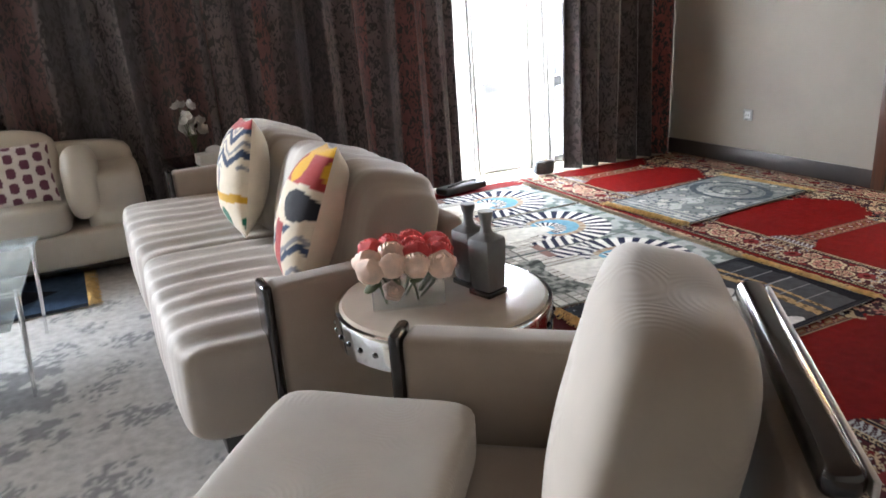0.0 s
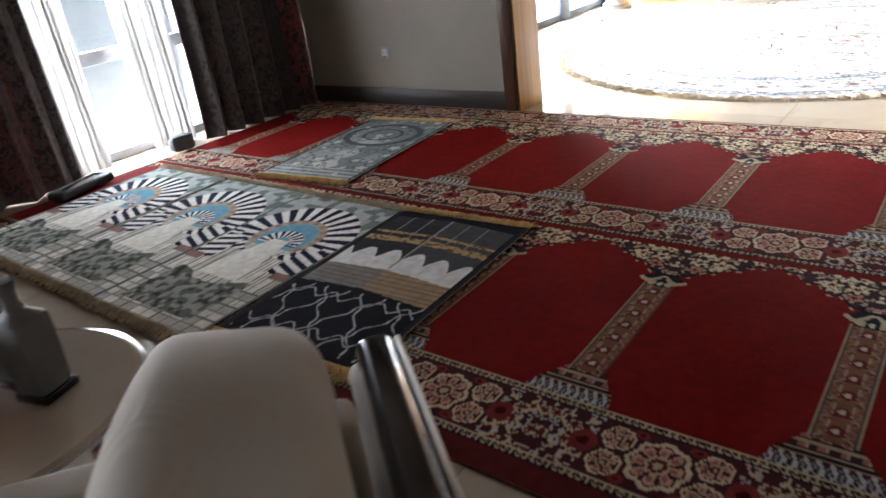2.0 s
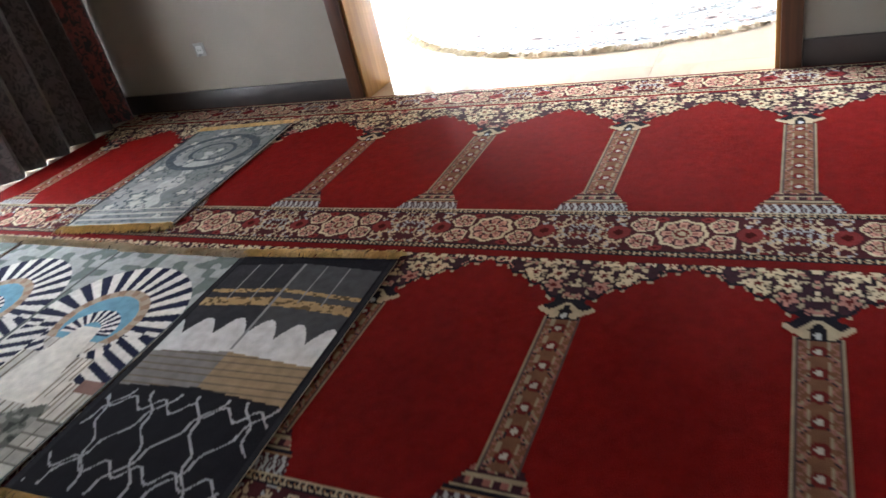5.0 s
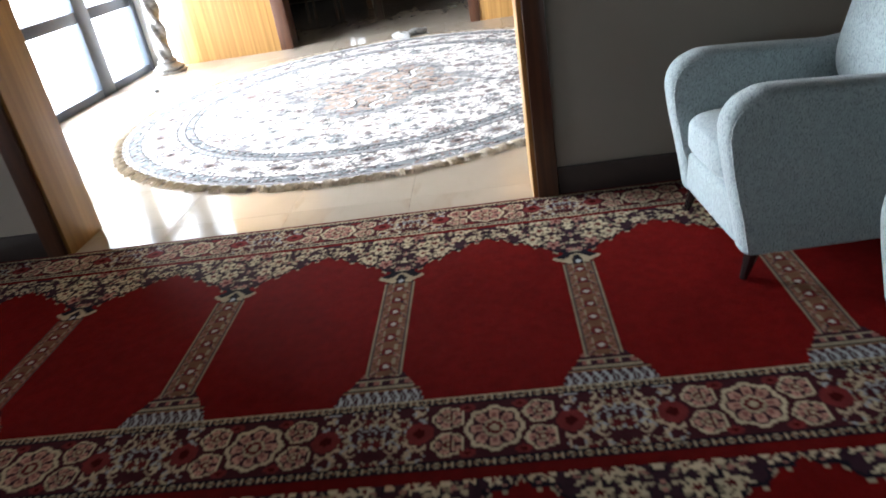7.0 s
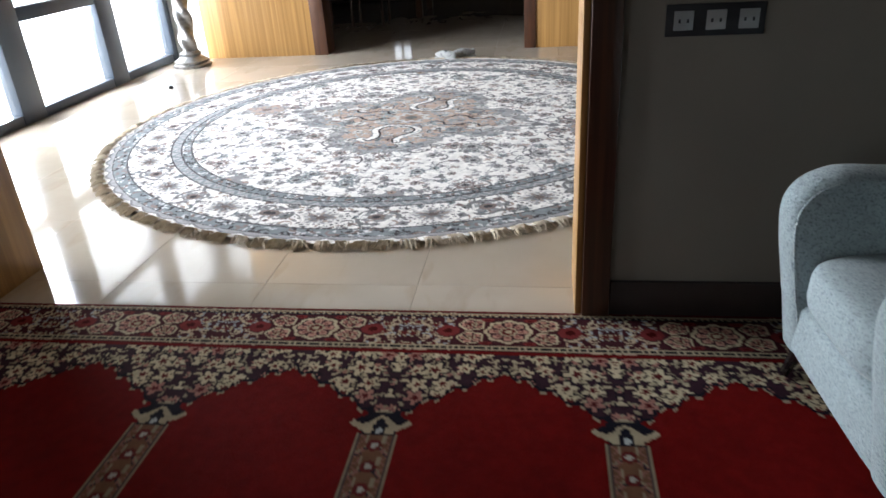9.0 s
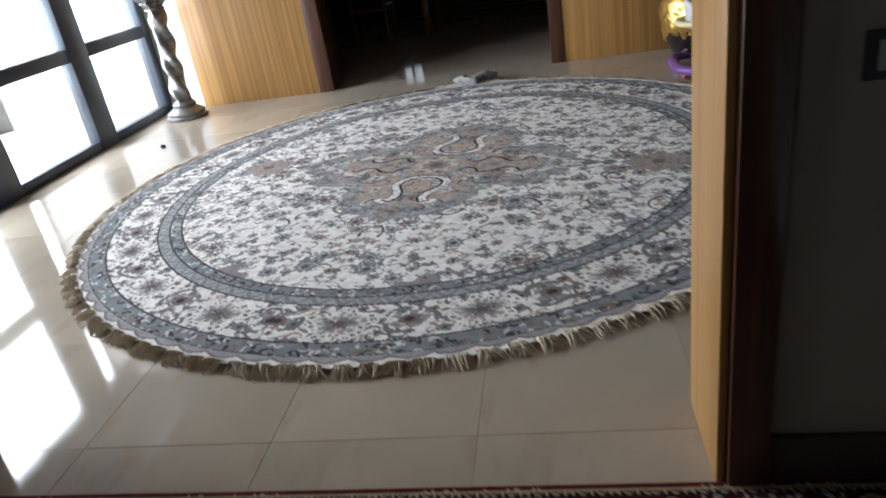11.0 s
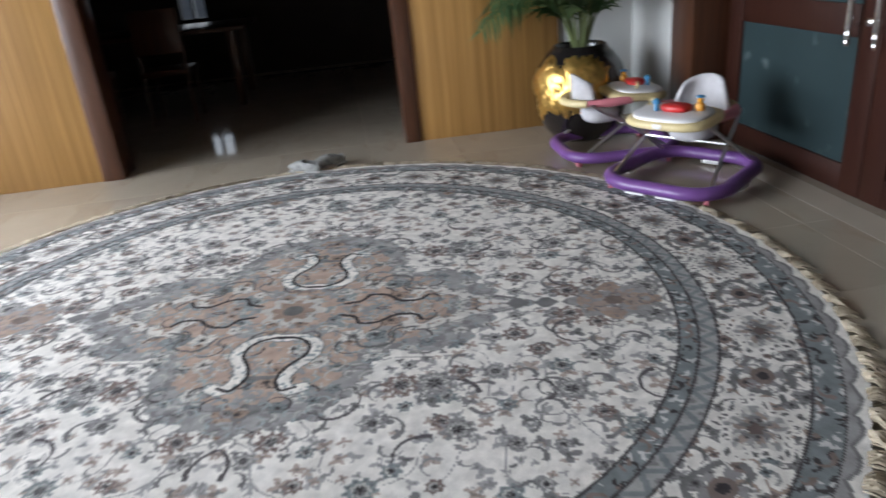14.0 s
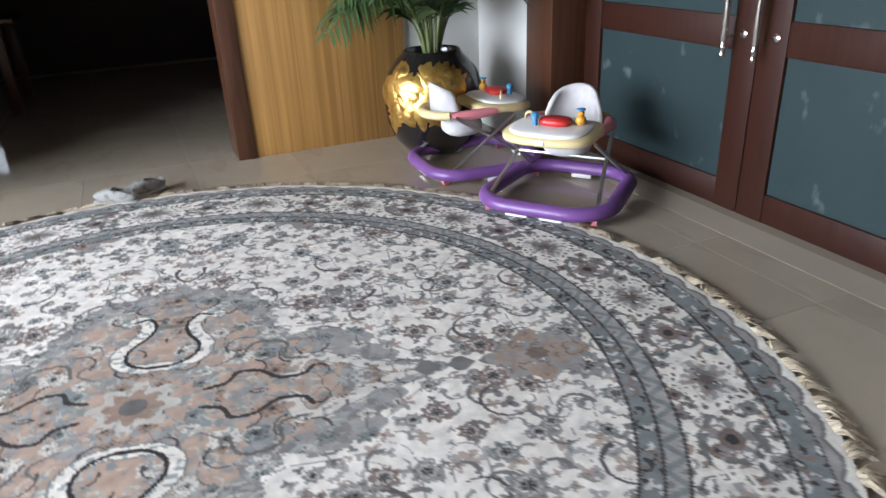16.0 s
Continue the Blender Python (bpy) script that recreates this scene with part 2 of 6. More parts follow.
def let_light_through(m, share, colour=None):
    """Cloth: part of the light that falls on one side leaves on the other."""
    n, l = m.node_tree.nodes, m.node_tree.links
    p = n["Principled BSDF"]
    glow = n.new("ShaderNodeBsdfTranslucent")
    if colour:
        glow.inputs["Color"].default_value = (*colour, 1)
    else:
        l.new(p.inputs["Base Color"].links[0].from_socket, glow.inputs["Color"])
    mix = n.new("ShaderNodeMixShader")
    mix.inputs[0].default_value = share
    out = n["Material Output"].inputs[0].links[0]
    was, to = out.from_socket, out.to_socket
    l.new(was, mix.inputs[1])
    l.new(glow.outputs[0], mix.inputs[2])
    l.new(mix.outputs[0], to)
    return m


M["sheer"] = let_light_through(see_through("sheer_voile", (0.80, 0.79, 0.77), 0.9, 1.2, 0.82), 0.10, (0.85, 0.84, 0.82))
M["frosted"] = two_tone(material("frosted_green_glass", (0.022, 0.037, 0.040), 0.50, vary=0.06, scale=3, coat=0.0, spec=0.15), (0.10, 0.13, 0.13), 9, 0.66, 0.80, stretch=(1, 1, 0.7))


def curtain_cloth():
    m = two_tone(material("figured_curtain", (0.075, 0.060, 0.058), 0.75, vary=0.2, scale=12, grain=0.3, grain_scale=160, sheen=0.3, attribute="yarn"),
                 (0.030, 0.024, 0.026), 26, 0.50, 0.57, stretch=(1, 1, 0.7), detail=2, distortion=1.5)
    return m


M["curtain"] = let_light_through(curtain_cloth(), 0.12)


# ---- mesh helpers ----
def part(name, bm, mat, parent=None, label="", smooth=True):
    me = bpy.data.meshes.new(name)
    bm.normal_update()
    bm.to_mesh(me)
    bm.free()
    me.materials.append(mat)
    if smooth:
        me.shade_smooth()
        me.set_sharp_from_angle(angle=radians(38))
    ob = new(name, me)
    if parent:
        ob.parent = parent
    if label:
        ob["label"] = label
    return ob


def thing(name, label, category, m=None, group="", kind=""):
    ob = new(name)
    ob.empty_display_size = 0.1
    if m:
        ob.matrix_basis = m
    return tagged(ob, label, category, group, kind)


def box(x0, x1, y0, y1, z0, z1, bevel=0.0, seg=2, bm=None):
    own = bmesh.new()
    bmesh.ops.create_cube(own, size=1)
    for v in own.verts:
        v.co = Vector((x0 + (v.co.x + 0.5) * (x1 - x0), y0 + (v.co.y + 0.5) * (y1 - y0), z0 + (v.co.z + 0.5) * (z1 - z0)))
    if bevel:
        bmesh.ops.bevel(own, geom=own.edges[:], offset=bevel, segments=seg, profile=0.5, affect="EDGES", clamp_overlap=True)
    return merge(bm, own)


def merge(bm, own):
    if bm is None:
        return own
    tmp = bpy.data.meshes.new("tmp")
    own.to_mesh(tmp)
    own.free()
    bm.from_mesh(tmp)
    bpy.data.meshes.remove(tmp)
    return bm


def moved(bm, m):
    bmesh.ops.transform(bm, matrix=m, verts=bm.verts[:])
    return bm


def lathe(profile, n=32, bm=None, twist=0.0, lobes=0, depth=0.0):
    """Turn (radius, height) pairs round z; lobes and twist make a rope-like surface."""
    own = bmesh.new()
    rings = []
    for r, z in profile:
        ring = []
        for i in range(n):
            a = 2 * math.pi * i / n
            k = 1 + depth * math.cos(lobes * a + twist * z) if lobes else 1
            ring.append(own.verts.new((r * k * math.cos(a), r * k * math.sin(a), z)))
        rings.append(ring)
    for a, b in zip(rings, rings[1:]):
        for i in range(n):
            own.faces.new((a[i], a[(i + 1) % n], b[(i + 1) % n], b[i]))
    own.faces.new(list(reversed(rings[0])))
    own.faces.new(rings[-1])
    return merge(bm, own)


def tube(points, r, n=8, bm=None, closed=False, squash=1.0):
    """A round bar along a line of points."""
    own = bmesh.new()
    pts = [Vector(p) for p in points]
    rings = []
    for i, p in enumerate(pts):
        a = pts[i - 1] if (i > 0 or closed) else p
        b = pts[(i + 1) % len(pts)] if (i < len(pts) - 1 or closed) else p
        d = (b - a).normalized()
        side = d.cross(Vector((0, 0, 1)))
        side = side.normalized() if side.length > 0.05 else Vector((1, 0, 0))
        up = side.cross(d).normalized()
        rr = r[i] if isinstance(r, (list, tuple)) else r
        rings.append([own.verts.new(p + side * math.cos(2 * math.pi * k / n) * rr + up * math.sin(2 * math.pi * k / n) * rr * squash) for k in range(n)])
    pairs = list(zip(rings, rings[1:])) + ([(rings[-1], rings[0])] if closed else [])
    for a, b in pairs:
        for k in range(n):
            own.faces.new((a[k], a[(k + 1) % n], b[(k + 1) % n], b[k]))
    if not closed:
        own.faces.new(list(reversed(rings[0])))
        own.faces.new(rings[-1])
    bmesh.ops.recalc_face_normals(own, faces=own.faces[:])
    return merge(bm, own)


def puff(hx, hy, hz, n=5.0, cuts=12, crease=0.0, seed=0, ripple_y=0.0, bm=None):
    """A stuffed, rounded block about the origin: half sizes, squareness n, soft dents."""
    own = bmesh.new()
    bmesh.ops.create_cube(own, size=2)
    bmesh.ops.subdivide_edges(own, edges=own.edges[:], cuts=cuts, use_grid_fill=True)
    for v in own.verts:
        c = v.co
        s = (abs(c.x) ** n + abs(c.y) ** n + abs(c.z) ** n) ** (-1 / n)
        p = Vector((c.x * s * hx, c.y * s * hy, c.z * s * hz))
        if crease:
            k = noise.noise(Vector((p.x * 6 + seed, p.y * 6, p.z * 6))) * crease
            p += Vector((c.x, c.y, c.z)).normalized() * k
        if ripple_y and c.z > 0.2:
            p.z += ripple_y * math.sin(p.y * 46 + 2.0 * noise.noise(Vector((p.x * 3, p.y * 2, seed)))) * min(1, (c.z - 0.2) * 2)
        v.co = p
    return merge(bm, own)


def arc(cx, cy, r, a0, a1, n, z=0.0):
    return [(cx + r * math.cos(radians(a0 + (a1 - a0) * i / n)), cy + r * math.sin(radians(a0 + (a1 - a0) * i / n)), z) for i in range(n + 1)]


# ---- woven cloth: a fine grid of knots, each dyed by a pattern rule ----
def lin(*c):
    return np.array(c, dtype=float)


def hashed(i, j, k):
    s = np.sin(i * 127.1 + j * 311.7 + k * 74.7) * 43758.5453
    return s - np.floor(s)


def soft_noise(x, y, k=0):
    i, j = np.floor(x), np.floor(y)
    u, v = x - i, y - j
    u, v = u * u * (3 - 2 * u), v * v * (3 - 2 * v)
    a, b = hashed(i, j, k), hashed(i + 1, j, k)
    c, d = hashed(i, j + 1, k), hashed(i + 1, j + 1, k)
    return (a * (1 - u) + b * u) * (1 - v) + (c * (1 - u) + d * u) * v


def blooms(x, y, cell, k, small=0.22, large=0.5, petals=6, jitter=0.6, deep=0.28):
    """Scattered flowers: distance to the nearest one in units of its petal radius, a number of its own, and the angle."""
    gx, gy = x / cell, y / cell
    i0, j0 = np.floor(gx), np.floor(gy)
    best, own, turn = np.full(x.shape, 9.0), np.zeros(x.shape), np.zeros(x.shape)
    for di in (-1, 0, 1):
        for dj in (-1, 0, 1):
            i, j = i0 + di, j0 + dj
            cx = i + 0.5 + (hashed(i, j, k) - 0.5) * jitter
            cy = j + 0.5 + (hashed(i, j, k + 1) - 0.5) * jitter
            r = small + (large - small) * hashed(i, j, k + 2) ** 2
            dx, dy = gx - cx, gy - cy
            ang = np.arctan2(dy, dx) + 6.28 * hashed(i, j, k + 3)
            d = np.hypot(dx, dy) / (r * (1 + deep * np.cos(petals * ang)))
            near = d < best
            best, own, turn = np.where(near, d, best), np.where(near, hashed(i, j, k + 4), own), np.where(near, ang, turn)
    return best, own, turn


def commas(x, y, cell, k, width):
    """Scattered tapering curls, one in each cell, and a number of its own for each."""
    gx, gy = x / cell, y / cell
    i0, j0 = np.floor(gx), np.floor(gy)
    hit, own = np.zeros(x.shape, dtype=bool), np.zeros(x.shape)
    for di in (-1, 0, 1):
        for dj in (-1, 0, 1):
            i, j = i0 + di, j0 + dj
            dx = gx - (i + 0.5 + (hashed(i, j, k) - 0.5) * 0.9)
            dy = gy - (j + 0.5 + (hashed(i, j, k + 1) - 0.5) * 0.9)
            t = ((np.arctan2(dy, dx) + 6.283 * hashed(i, j, k + 3)) % 6.283) / (2.2 + 1.8 * hashed(i, j, k + 4))
            on = (t < 1) & (np.abs(np.hypot(dx, dy) - 0.20 - 0.22 * hashed(i, j, k + 2) - 0.05 * t) < width * (1.25 - t))
            own = np.where(on & ~hit, hashed(i, j, k + 5), own)
            hit |= on
    return hit, own


def tendrils(x, y, scale, k, width):
    """Thin winding lines: the level lines of a soft noise."""
    f = soft_noise(x * scale, y * scale, k) + 0.4 * soft_noise(x * scale * 2.1, y * scale * 2.1, k + 9)
    return np.abs((f * 5) % 1 - 0.5) < width


def line_distance(x, y, pts):
    best = np.full(x.shape, 9.0)
    for (ax, ay), (bx, by) in zip(pts, pts[1:]):
        dx, dy = bx - ax, by - ay
        t = np.clip(((x - ax) * dx + (y - ay) * dy) / (dx * dx + dy * dy), 0, 1)
        best = np.minimum(best, np.hypot(x - ax - t * dx, y - ay - t * dy))
    return best


def eased(pts, n=6):
    """The same line with rounded bends."""
    p = [Vector((*q, 0)) for q in pts]
    p = [2 * p[0] - p[1]] + p + [2 * p[-1] - p[-2]]
    got = []
    for a, b, c, d in zip(p, p[1:], p[2:], p[3:]):
        for i in range(n):
            t = i / n
            q = 0.5 * (2 * b + (c - a) * t + (2 * a - 5 * b + 4 * c - d) * t * t + (3 * b - a - 3 * c + d) * t ** 3)
            got.append((q.x, q.y))
    return got + [pts[-1]]


def dye(col, where, c):
    col[where] = c


def woven(name, x0, x1, y0, y1, step, rule, mat, parent, z=0.0, keep=None, label=""):
    nx, ny = int(round((x1 - x0) / step)) + 1, int(round((y1 - y0) / step)) + 1
    X, Y = np.meshgrid(np.linspace(x0, x1, nx), np.linspace(y0, y1, ny), indexing="ij")
    col = rule(X, Y)
    Z = z + 0.0012 * (soft_noise(X * 90, Y * 90, 3) - 0.5) + 0.003 * (soft_noise(X * 3.1, Y * 3.1, 5) - 0.5)
    idx = np.arange(nx * ny).reshape(nx, ny)
    q = np.stack([idx[:-1, :-1], idx[1:, :-1], idx[1:, 1:], idx[:-1, 1:]], axis=-1).reshape(-1, 4)
    if keep is not None:
        q = q[keep((X[:-1, :-1] + X[1:, 1:]) / 2, (Y[:-1, :-1] + Y[1:, 1:]) / 2).reshape(-1)]
    used = np.unique(q)
    back = np.zeros(nx * ny, dtype=np.int64)
    back[used] = np.arange(len(used))
    q = back[q]
    me = bpy.data.meshes.new(name)
    me.vertices.add(len(used))
    me.vertices.foreach_set("co", np.stack([X.ravel()[used], Y.ravel()[used], Z.ravel()[used]], axis=-1).astype(np.float32).ravel())
    me.loops.add(q.size)
    me.loops.foreach_set("vertex_index", q.astype(np.int32).ravel())
    me.polygons.add(len(q))
    me.polygons.foreach_set("loop_start", np.arange(0, q.size, 4, dtype=np.int32))
    me.update(calc_edges=True)
    at = me.attributes.new("yarn", "FLOAT_COLOR", "POINT")
    rgba = np.ones((len(used), 4), dtype=np.float32)
    rgba[:, :3] = col.reshape(-1, 3)[used]
    at.data.foreach_set("color", rgba.ravel())
    me.materials.append(mat)
    me.shade_smooth()
    ob = new(name, me)
    ob.parent = parent
    if label:
        ob["label"] = label
    return ob


def strands(starts, length, width, rng, bm=None, tuft=3, z=0.010):
    """Fringe: for each (x, y, dx, dy) a few thin wavy flat threads lying outward on the floor."""
    own = bmesh.new()
    for x, y, dx, dy in starts:
        for _ in range(tuft):
            turn = rng.uniform(-0.5, 0.5) + 0.45 * math.sin(x * 31 + y * 23)
            ux, uy = dx * math.cos(turn) - dy * math.sin(turn), dx * math.sin(turn) + dy * math.cos(turn)
            ln = length * rng.uniform(0.65, 1.1)
            sx, sy = x + rng.uniform(-1, 1) * width * 2 * dy, y - rng.uniform(-1, 1) * width * 2 * dx
            lift = rng.uniform(0.004, 0.016)
            row = []
            for k in range(4):
                t = k / 3
                wob = 0.18 * ln * math.sin(3 * t + turn * 9) * t
                px, py = sx + ux * ln * t - uy * wob, sy + uy * ln * t + ux * wob
                pz = z * (1 - t) + 0.004 + lift * math.sin(math.pi * min(1, t * 1.15))
                w = width * (1.0 if k < 3 else 0.6)
                row.append((own.verts.new((px - uy * w / 2, py + ux * w / 2, pz)), own.verts.new((px + uy * w / 2, py - ux * w / 2, pz)),
                            own.verts.new((px, py, pz + width * 0.6))))
            for a, b in zip(row, row[1:]):
                own.faces.new((a[0], a[2], b[2], b[0]))
                own.faces.new((a[2], a[1], b[1], b[2]))
    return merge(bm, own)


# ---- the setting ----
def setting(name, bm, mat, label, category, smooth=False):
    return tagged(part(name, bm, mat, smooth=smooth), label, category, kind="structure")


WX, WX2 = 4.60, 4.88          # wall between salon and hall
DY0, DY1, DH = 0.345, 2.55, 2.45  # the wide opening in it
NY = 4.85                     # salon window wall
HN, HS, HE = 4.25, -1.05, 9.50  # hall: north window wall, south wall, east wall
TOP = 3.0

b = box(WX, WX2, -3.6, DY0 - 0.02, 0, TOP)
box(WX, WX2, DY1 + 0.02, NY + 0.2, 0, TOP, bm=b)
box(WX, WX2, DY0 - 0.02, DY1 + 0.02, DH + 0.02, TOP, bm=b)
setting("wall_east", b, M["wall"], "plain beige painted wall with a wide opening to the hall", "wall")

b = box(-3.4, -3.05, NY, NY + 0.2, 0, TOP)
box(-1.45, 2.35, NY, NY + 0.2, 0, TOP, bm=b)
box(3.75, WX, NY, NY + 0.2, 0, TOP, bm=b)
box(2.35, 3.75, NY, NY + 0.2, 2.35, TOP, bm=b)
box(-3.05, -1.45, NY, NY + 0.2, 2.35, TOP, bm=b)
setting("wall_north", b, M["wall"], "beige wall behind the long curtains", "wall")
setting("wall_west", box(-3.4, -3.2, -3.6, NY, 0, TOP), M["wall"], "plain beige painted wall", "wall")
setting("wall_south", box(-3.4, WX2, -3.8, -3.6, 0, TOP), M["wall"], "plain beige painted wall", "wall")
setting("ceiling", box(-3.4, WX2, -3.8, NY + 0.2, TOP, TOP + 0.15), M["ceiling"], "unseen ceiling over the salon, coloured dark brown to cut bounced light", "ceiling")
setting("ceiling_hall", box(WX2, HE + 0.3, HS - 0.5, HN + 0.2, TOP, TOP + 0.15), M["ceiling"], "unseen ceiling over the hall, coloured dark brown to cut bounced light", "ceiling")

# hall walls
b = box(5.0, 6.0, HS - 0.3, HS, 0, TOP)
box(WX2, 5.0, HS - 0.3, HS, 0, TOP, bm=b)
box(8.76, HE + 0.2, HS - 0.3, HS, 0, TOP, bm=b)
box(6.0, 8.76, HS - 0.3, HS, 2.5, TOP, bm=b)
setting("wall_hall_south", b, M["white_wall"], "white wall round the double doors", "wall")
b = box(HE, HE + 0.2, HS, 0.53, 0, TOP)
box(HE, HE + 0.2, 2.72, HN + 0.2, 0, TOP, bm=b)
box(HE + 0.02, HE + 0.2, HN + 0.2, 6.2, -0.2, TOP, bm=b)
box(HE, HE + 0.2, 0.53, 2.72, 2.5, TOP, bm=b)
setting("wall_hall_east", b, M["white_wall"], "white wall with a wide dark doorway", "wall")
b = box(WX2, HE, HN + 0.02, HN + 0.18, 2.55, TOP)
box(WX2, 4.95, HN, HN + 0.2, 0, 2.55, bm=b)
setting("wall_hall_north", b, M["white_wall"], "white wall above the glazed front", "wall")
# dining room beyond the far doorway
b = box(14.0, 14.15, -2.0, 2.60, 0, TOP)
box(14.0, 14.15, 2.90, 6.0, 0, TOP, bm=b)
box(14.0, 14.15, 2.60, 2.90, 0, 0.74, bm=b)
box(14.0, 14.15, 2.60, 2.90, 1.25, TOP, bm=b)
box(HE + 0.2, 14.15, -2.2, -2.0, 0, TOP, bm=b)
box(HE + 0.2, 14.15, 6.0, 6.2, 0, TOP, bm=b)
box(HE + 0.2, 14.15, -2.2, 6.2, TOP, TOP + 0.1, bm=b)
setting("wall_dining", b, M["gloom_wall"], "walls of the unlit room beyond the hall, its darkness put into their colour", "wall")
b = box(14.02, 14.10, 2.735, 2.765, 0.74, 1.25)
w = setting("window_dining", b, M["frame"], "narrow far window split by a dark mullion", "window")

# floors: one bed of mortar with stone tiles on it
setting("floor", box(-3.4, 14.15, -3.8, 6.2, -0.12, -0.004), M["grout"], "polished cream marble floor with fine joints", "floor")

# oak lining and brown casing of the wide opening
lining = thing("door_lining", "pale oak lining of the wide opening", "door lining", kind="structure")
part("lining_board", box(WX - 0.012, WX2 + 0.012, DY0 - 0.02, DY0, 0, DH, 0.002), M["oak"], lining)
part("lining_board", box(WX - 0.012, WX2 + 0.012, DY1, DY1 + 0.02, 0, DH, 0.002), M["oak"], lining)
part("lining_head", box(WX - 0.012, WX2 + 0.012, DY0 - 0.02, DY1 + 0.02, DH, DH + 0.02, 0.002), M["oak"], lining)
b = box(WX - 0.03, WX - 0.002, DY0 - 0.11, DY0 - 0.022, 0, DH + 0.11, 0.004)
box(WX - 0.03, WX - 0.002, DY1 + 0.022, DY1 + 0.11, 0, DH + 0.11, 0.004, bm=b)
box(WX - 0.03, WX - 0.002, DY0 - 0.022, DY1 + 0.022, DH + 0.022, DH + 0.11, 0.004, bm=b)
box(WX2 + 0.002, WX2 + 0.03, DY0 - 0.11, DY0 - 0.022, 0, DH + 0.11, 0.004, bm=b)
box(WX2 + 0.002, WX2 + 0.03, DY1 + 0.022, DY1 + 0.11, 0, DH + 0.11, 0.004, bm=b)
setting("trim", b, M["walnut"], "dark brown wooden casing round the opening", "trim", True)
b = box(WX - 0.018, WX - 0.001, DY1 + 0.112, NY, 0, 0.135, 0.004)
box(WX - 0.018, WX - 0.001, -3.6, DY0 - 0.112, 0, 0.135, 0.004, bm=b)
setting("baseboard", b, M["skirting"], "dark brown skirting board", "baseboard", True)

# oak panels, brown frame and the far doorway
for i, (y0, y1) in enumerate(((2.74, 3.88), (-0.50, 0.53))):
    setting("trim_oak_panel_%d" % (i + 1), box(HE - 0.03, HE - 0.001, y0, y1, 0, 2.75, 0.003), M["oak"], "tall oak veneer wall panel beside the doorway", "wall panel", True)
b = box(HE - 0.045, HE + 0.22, 2.60, 2.738, 0, 2.5, 0.004)
box(HE - 0.045, HE + 0.22, 0.532, 0.64, 0, 2.5, 0.004, bm=b)
box(HE - 0.045, HE + 0.22, 0.532, 2.738, 2.502, 2.62, 0.004, bm=b)
setting("door_frame_1", b, M["walnut"], "dark brown frame of the doorway to the unlit room", "door frame", True)


# glazed front of the hall
def glazed_front():
    w = thing("window_1", "dark slate metal glazed front with bright daylight behind", "window", kind="structure")
    posts = ((9.40, 9.50), (8.29, 8.53), (7.08, 7.33), (5.85, 6.10), (4.95, 5.06))
    for x0, x1 in posts:
        part("mullion", box(x0, x1, HN - 0.03, HN + 0.07, 0, 2.55, 0.006), M["frame"], w)
    spans = ((8.53, 9.40), (7.33, 8.29), (6.10, 7.08), (5.06, 5.85))
    for x0, x1 in spans:
        for z0, z1, nm in ((0, 0.075, "bottom_rail"), (0.70, 0.80, "transom"), (1.62, 1.70, "transom"), (2.46, 2.55, "top_rail")):
            part(nm, box(x0, x1, HN - 0.022, HN + 0.06, z0, z1, 0.005), M["frame"], w)
        for z0, z1 in ((0.075, 0.70), (0.80, 1.62), (1.70, 2.46)):
            p = part("pane", box(x0, x1, HN + 0.015, HN + 0.022, z0, z1), M["glass"], w, "clear glass", smooth=False)
            p.visible_shadow = False
    h = part("door_handle", tube([(7.20, HN - 0.03, 1.02), (7.20, HN - 0.09, 1.02), (7.32, HN - 0.10, 1.02)], 0.011), M["satin"], w, "satin lever handle")
    part("handle_plate", box(7.175, 7.225, HN - 0.04, HN - 0.03, 0.90, 1.12, 0.004), M["satin"], w)


glazed_front()


def tall_window(name, x0, label, first=0.43, second=0.87):
    w = thing(name, label, "window", kind="structure")
    x1, a, c = x0 + 1.40, x0 + first, x0 + second
    for xa, xb, z0, z1, nm in ((x0, x0 + 0.08, 0, 2.35, "window_frame"), (x1 - 0.08, x1, 0, 2.35, "window_frame"), (a, a + 0.06, 0.06, 2.28, "mullion"), (c, c + 0.06, 0.06, 2.28, "mullion"),
                               (x0 + 0.08, x1 - 0.08, 0, 0.06, "window_sill"), (x0 + 0.08, x1 - 0.08, 2.28, 2.35, "window_frame")):
        part(nm, box(xa, xb, NY + 0.05, NY + 0.12, z0, z1, 0.004), M["satin_grey"], w)
    for xa, xb in ((x0 + 0.08, a), (a + 0.06, c), (c + 0.06, x1 - 0.08)):
        part("transom", box(xa, xb, NY + 0.055, NY + 0.115, 0.66, 0.75, 0.004), M["satin_grey"], w)
        for z0, z1 in ((0.06, 0.66), (0.75, 2.28)):
            p = part("pane", box(xa, xb, NY + 0.08, NY + 0.086, z0, z1), M["glass"], w, smooth=False)
            p.visible_shadow = False


M["satin_grey"] = material("grey_window_metal", (0.30, 0.30, 0.31), 0.4, metal=0.3, vary=0.06, scale=5)
tall_window("window_2", 2.35, "tall grey framed window behind sheer curtains", 0.47, 0.87)
tall_window("window_3", -2.95, "tall grey framed window with its curtain drawn back")
setting("ground", box(-60, 60, -60, 60, -0.32, -0.20), M["outside"], "pale paving outside the windows", "ground")


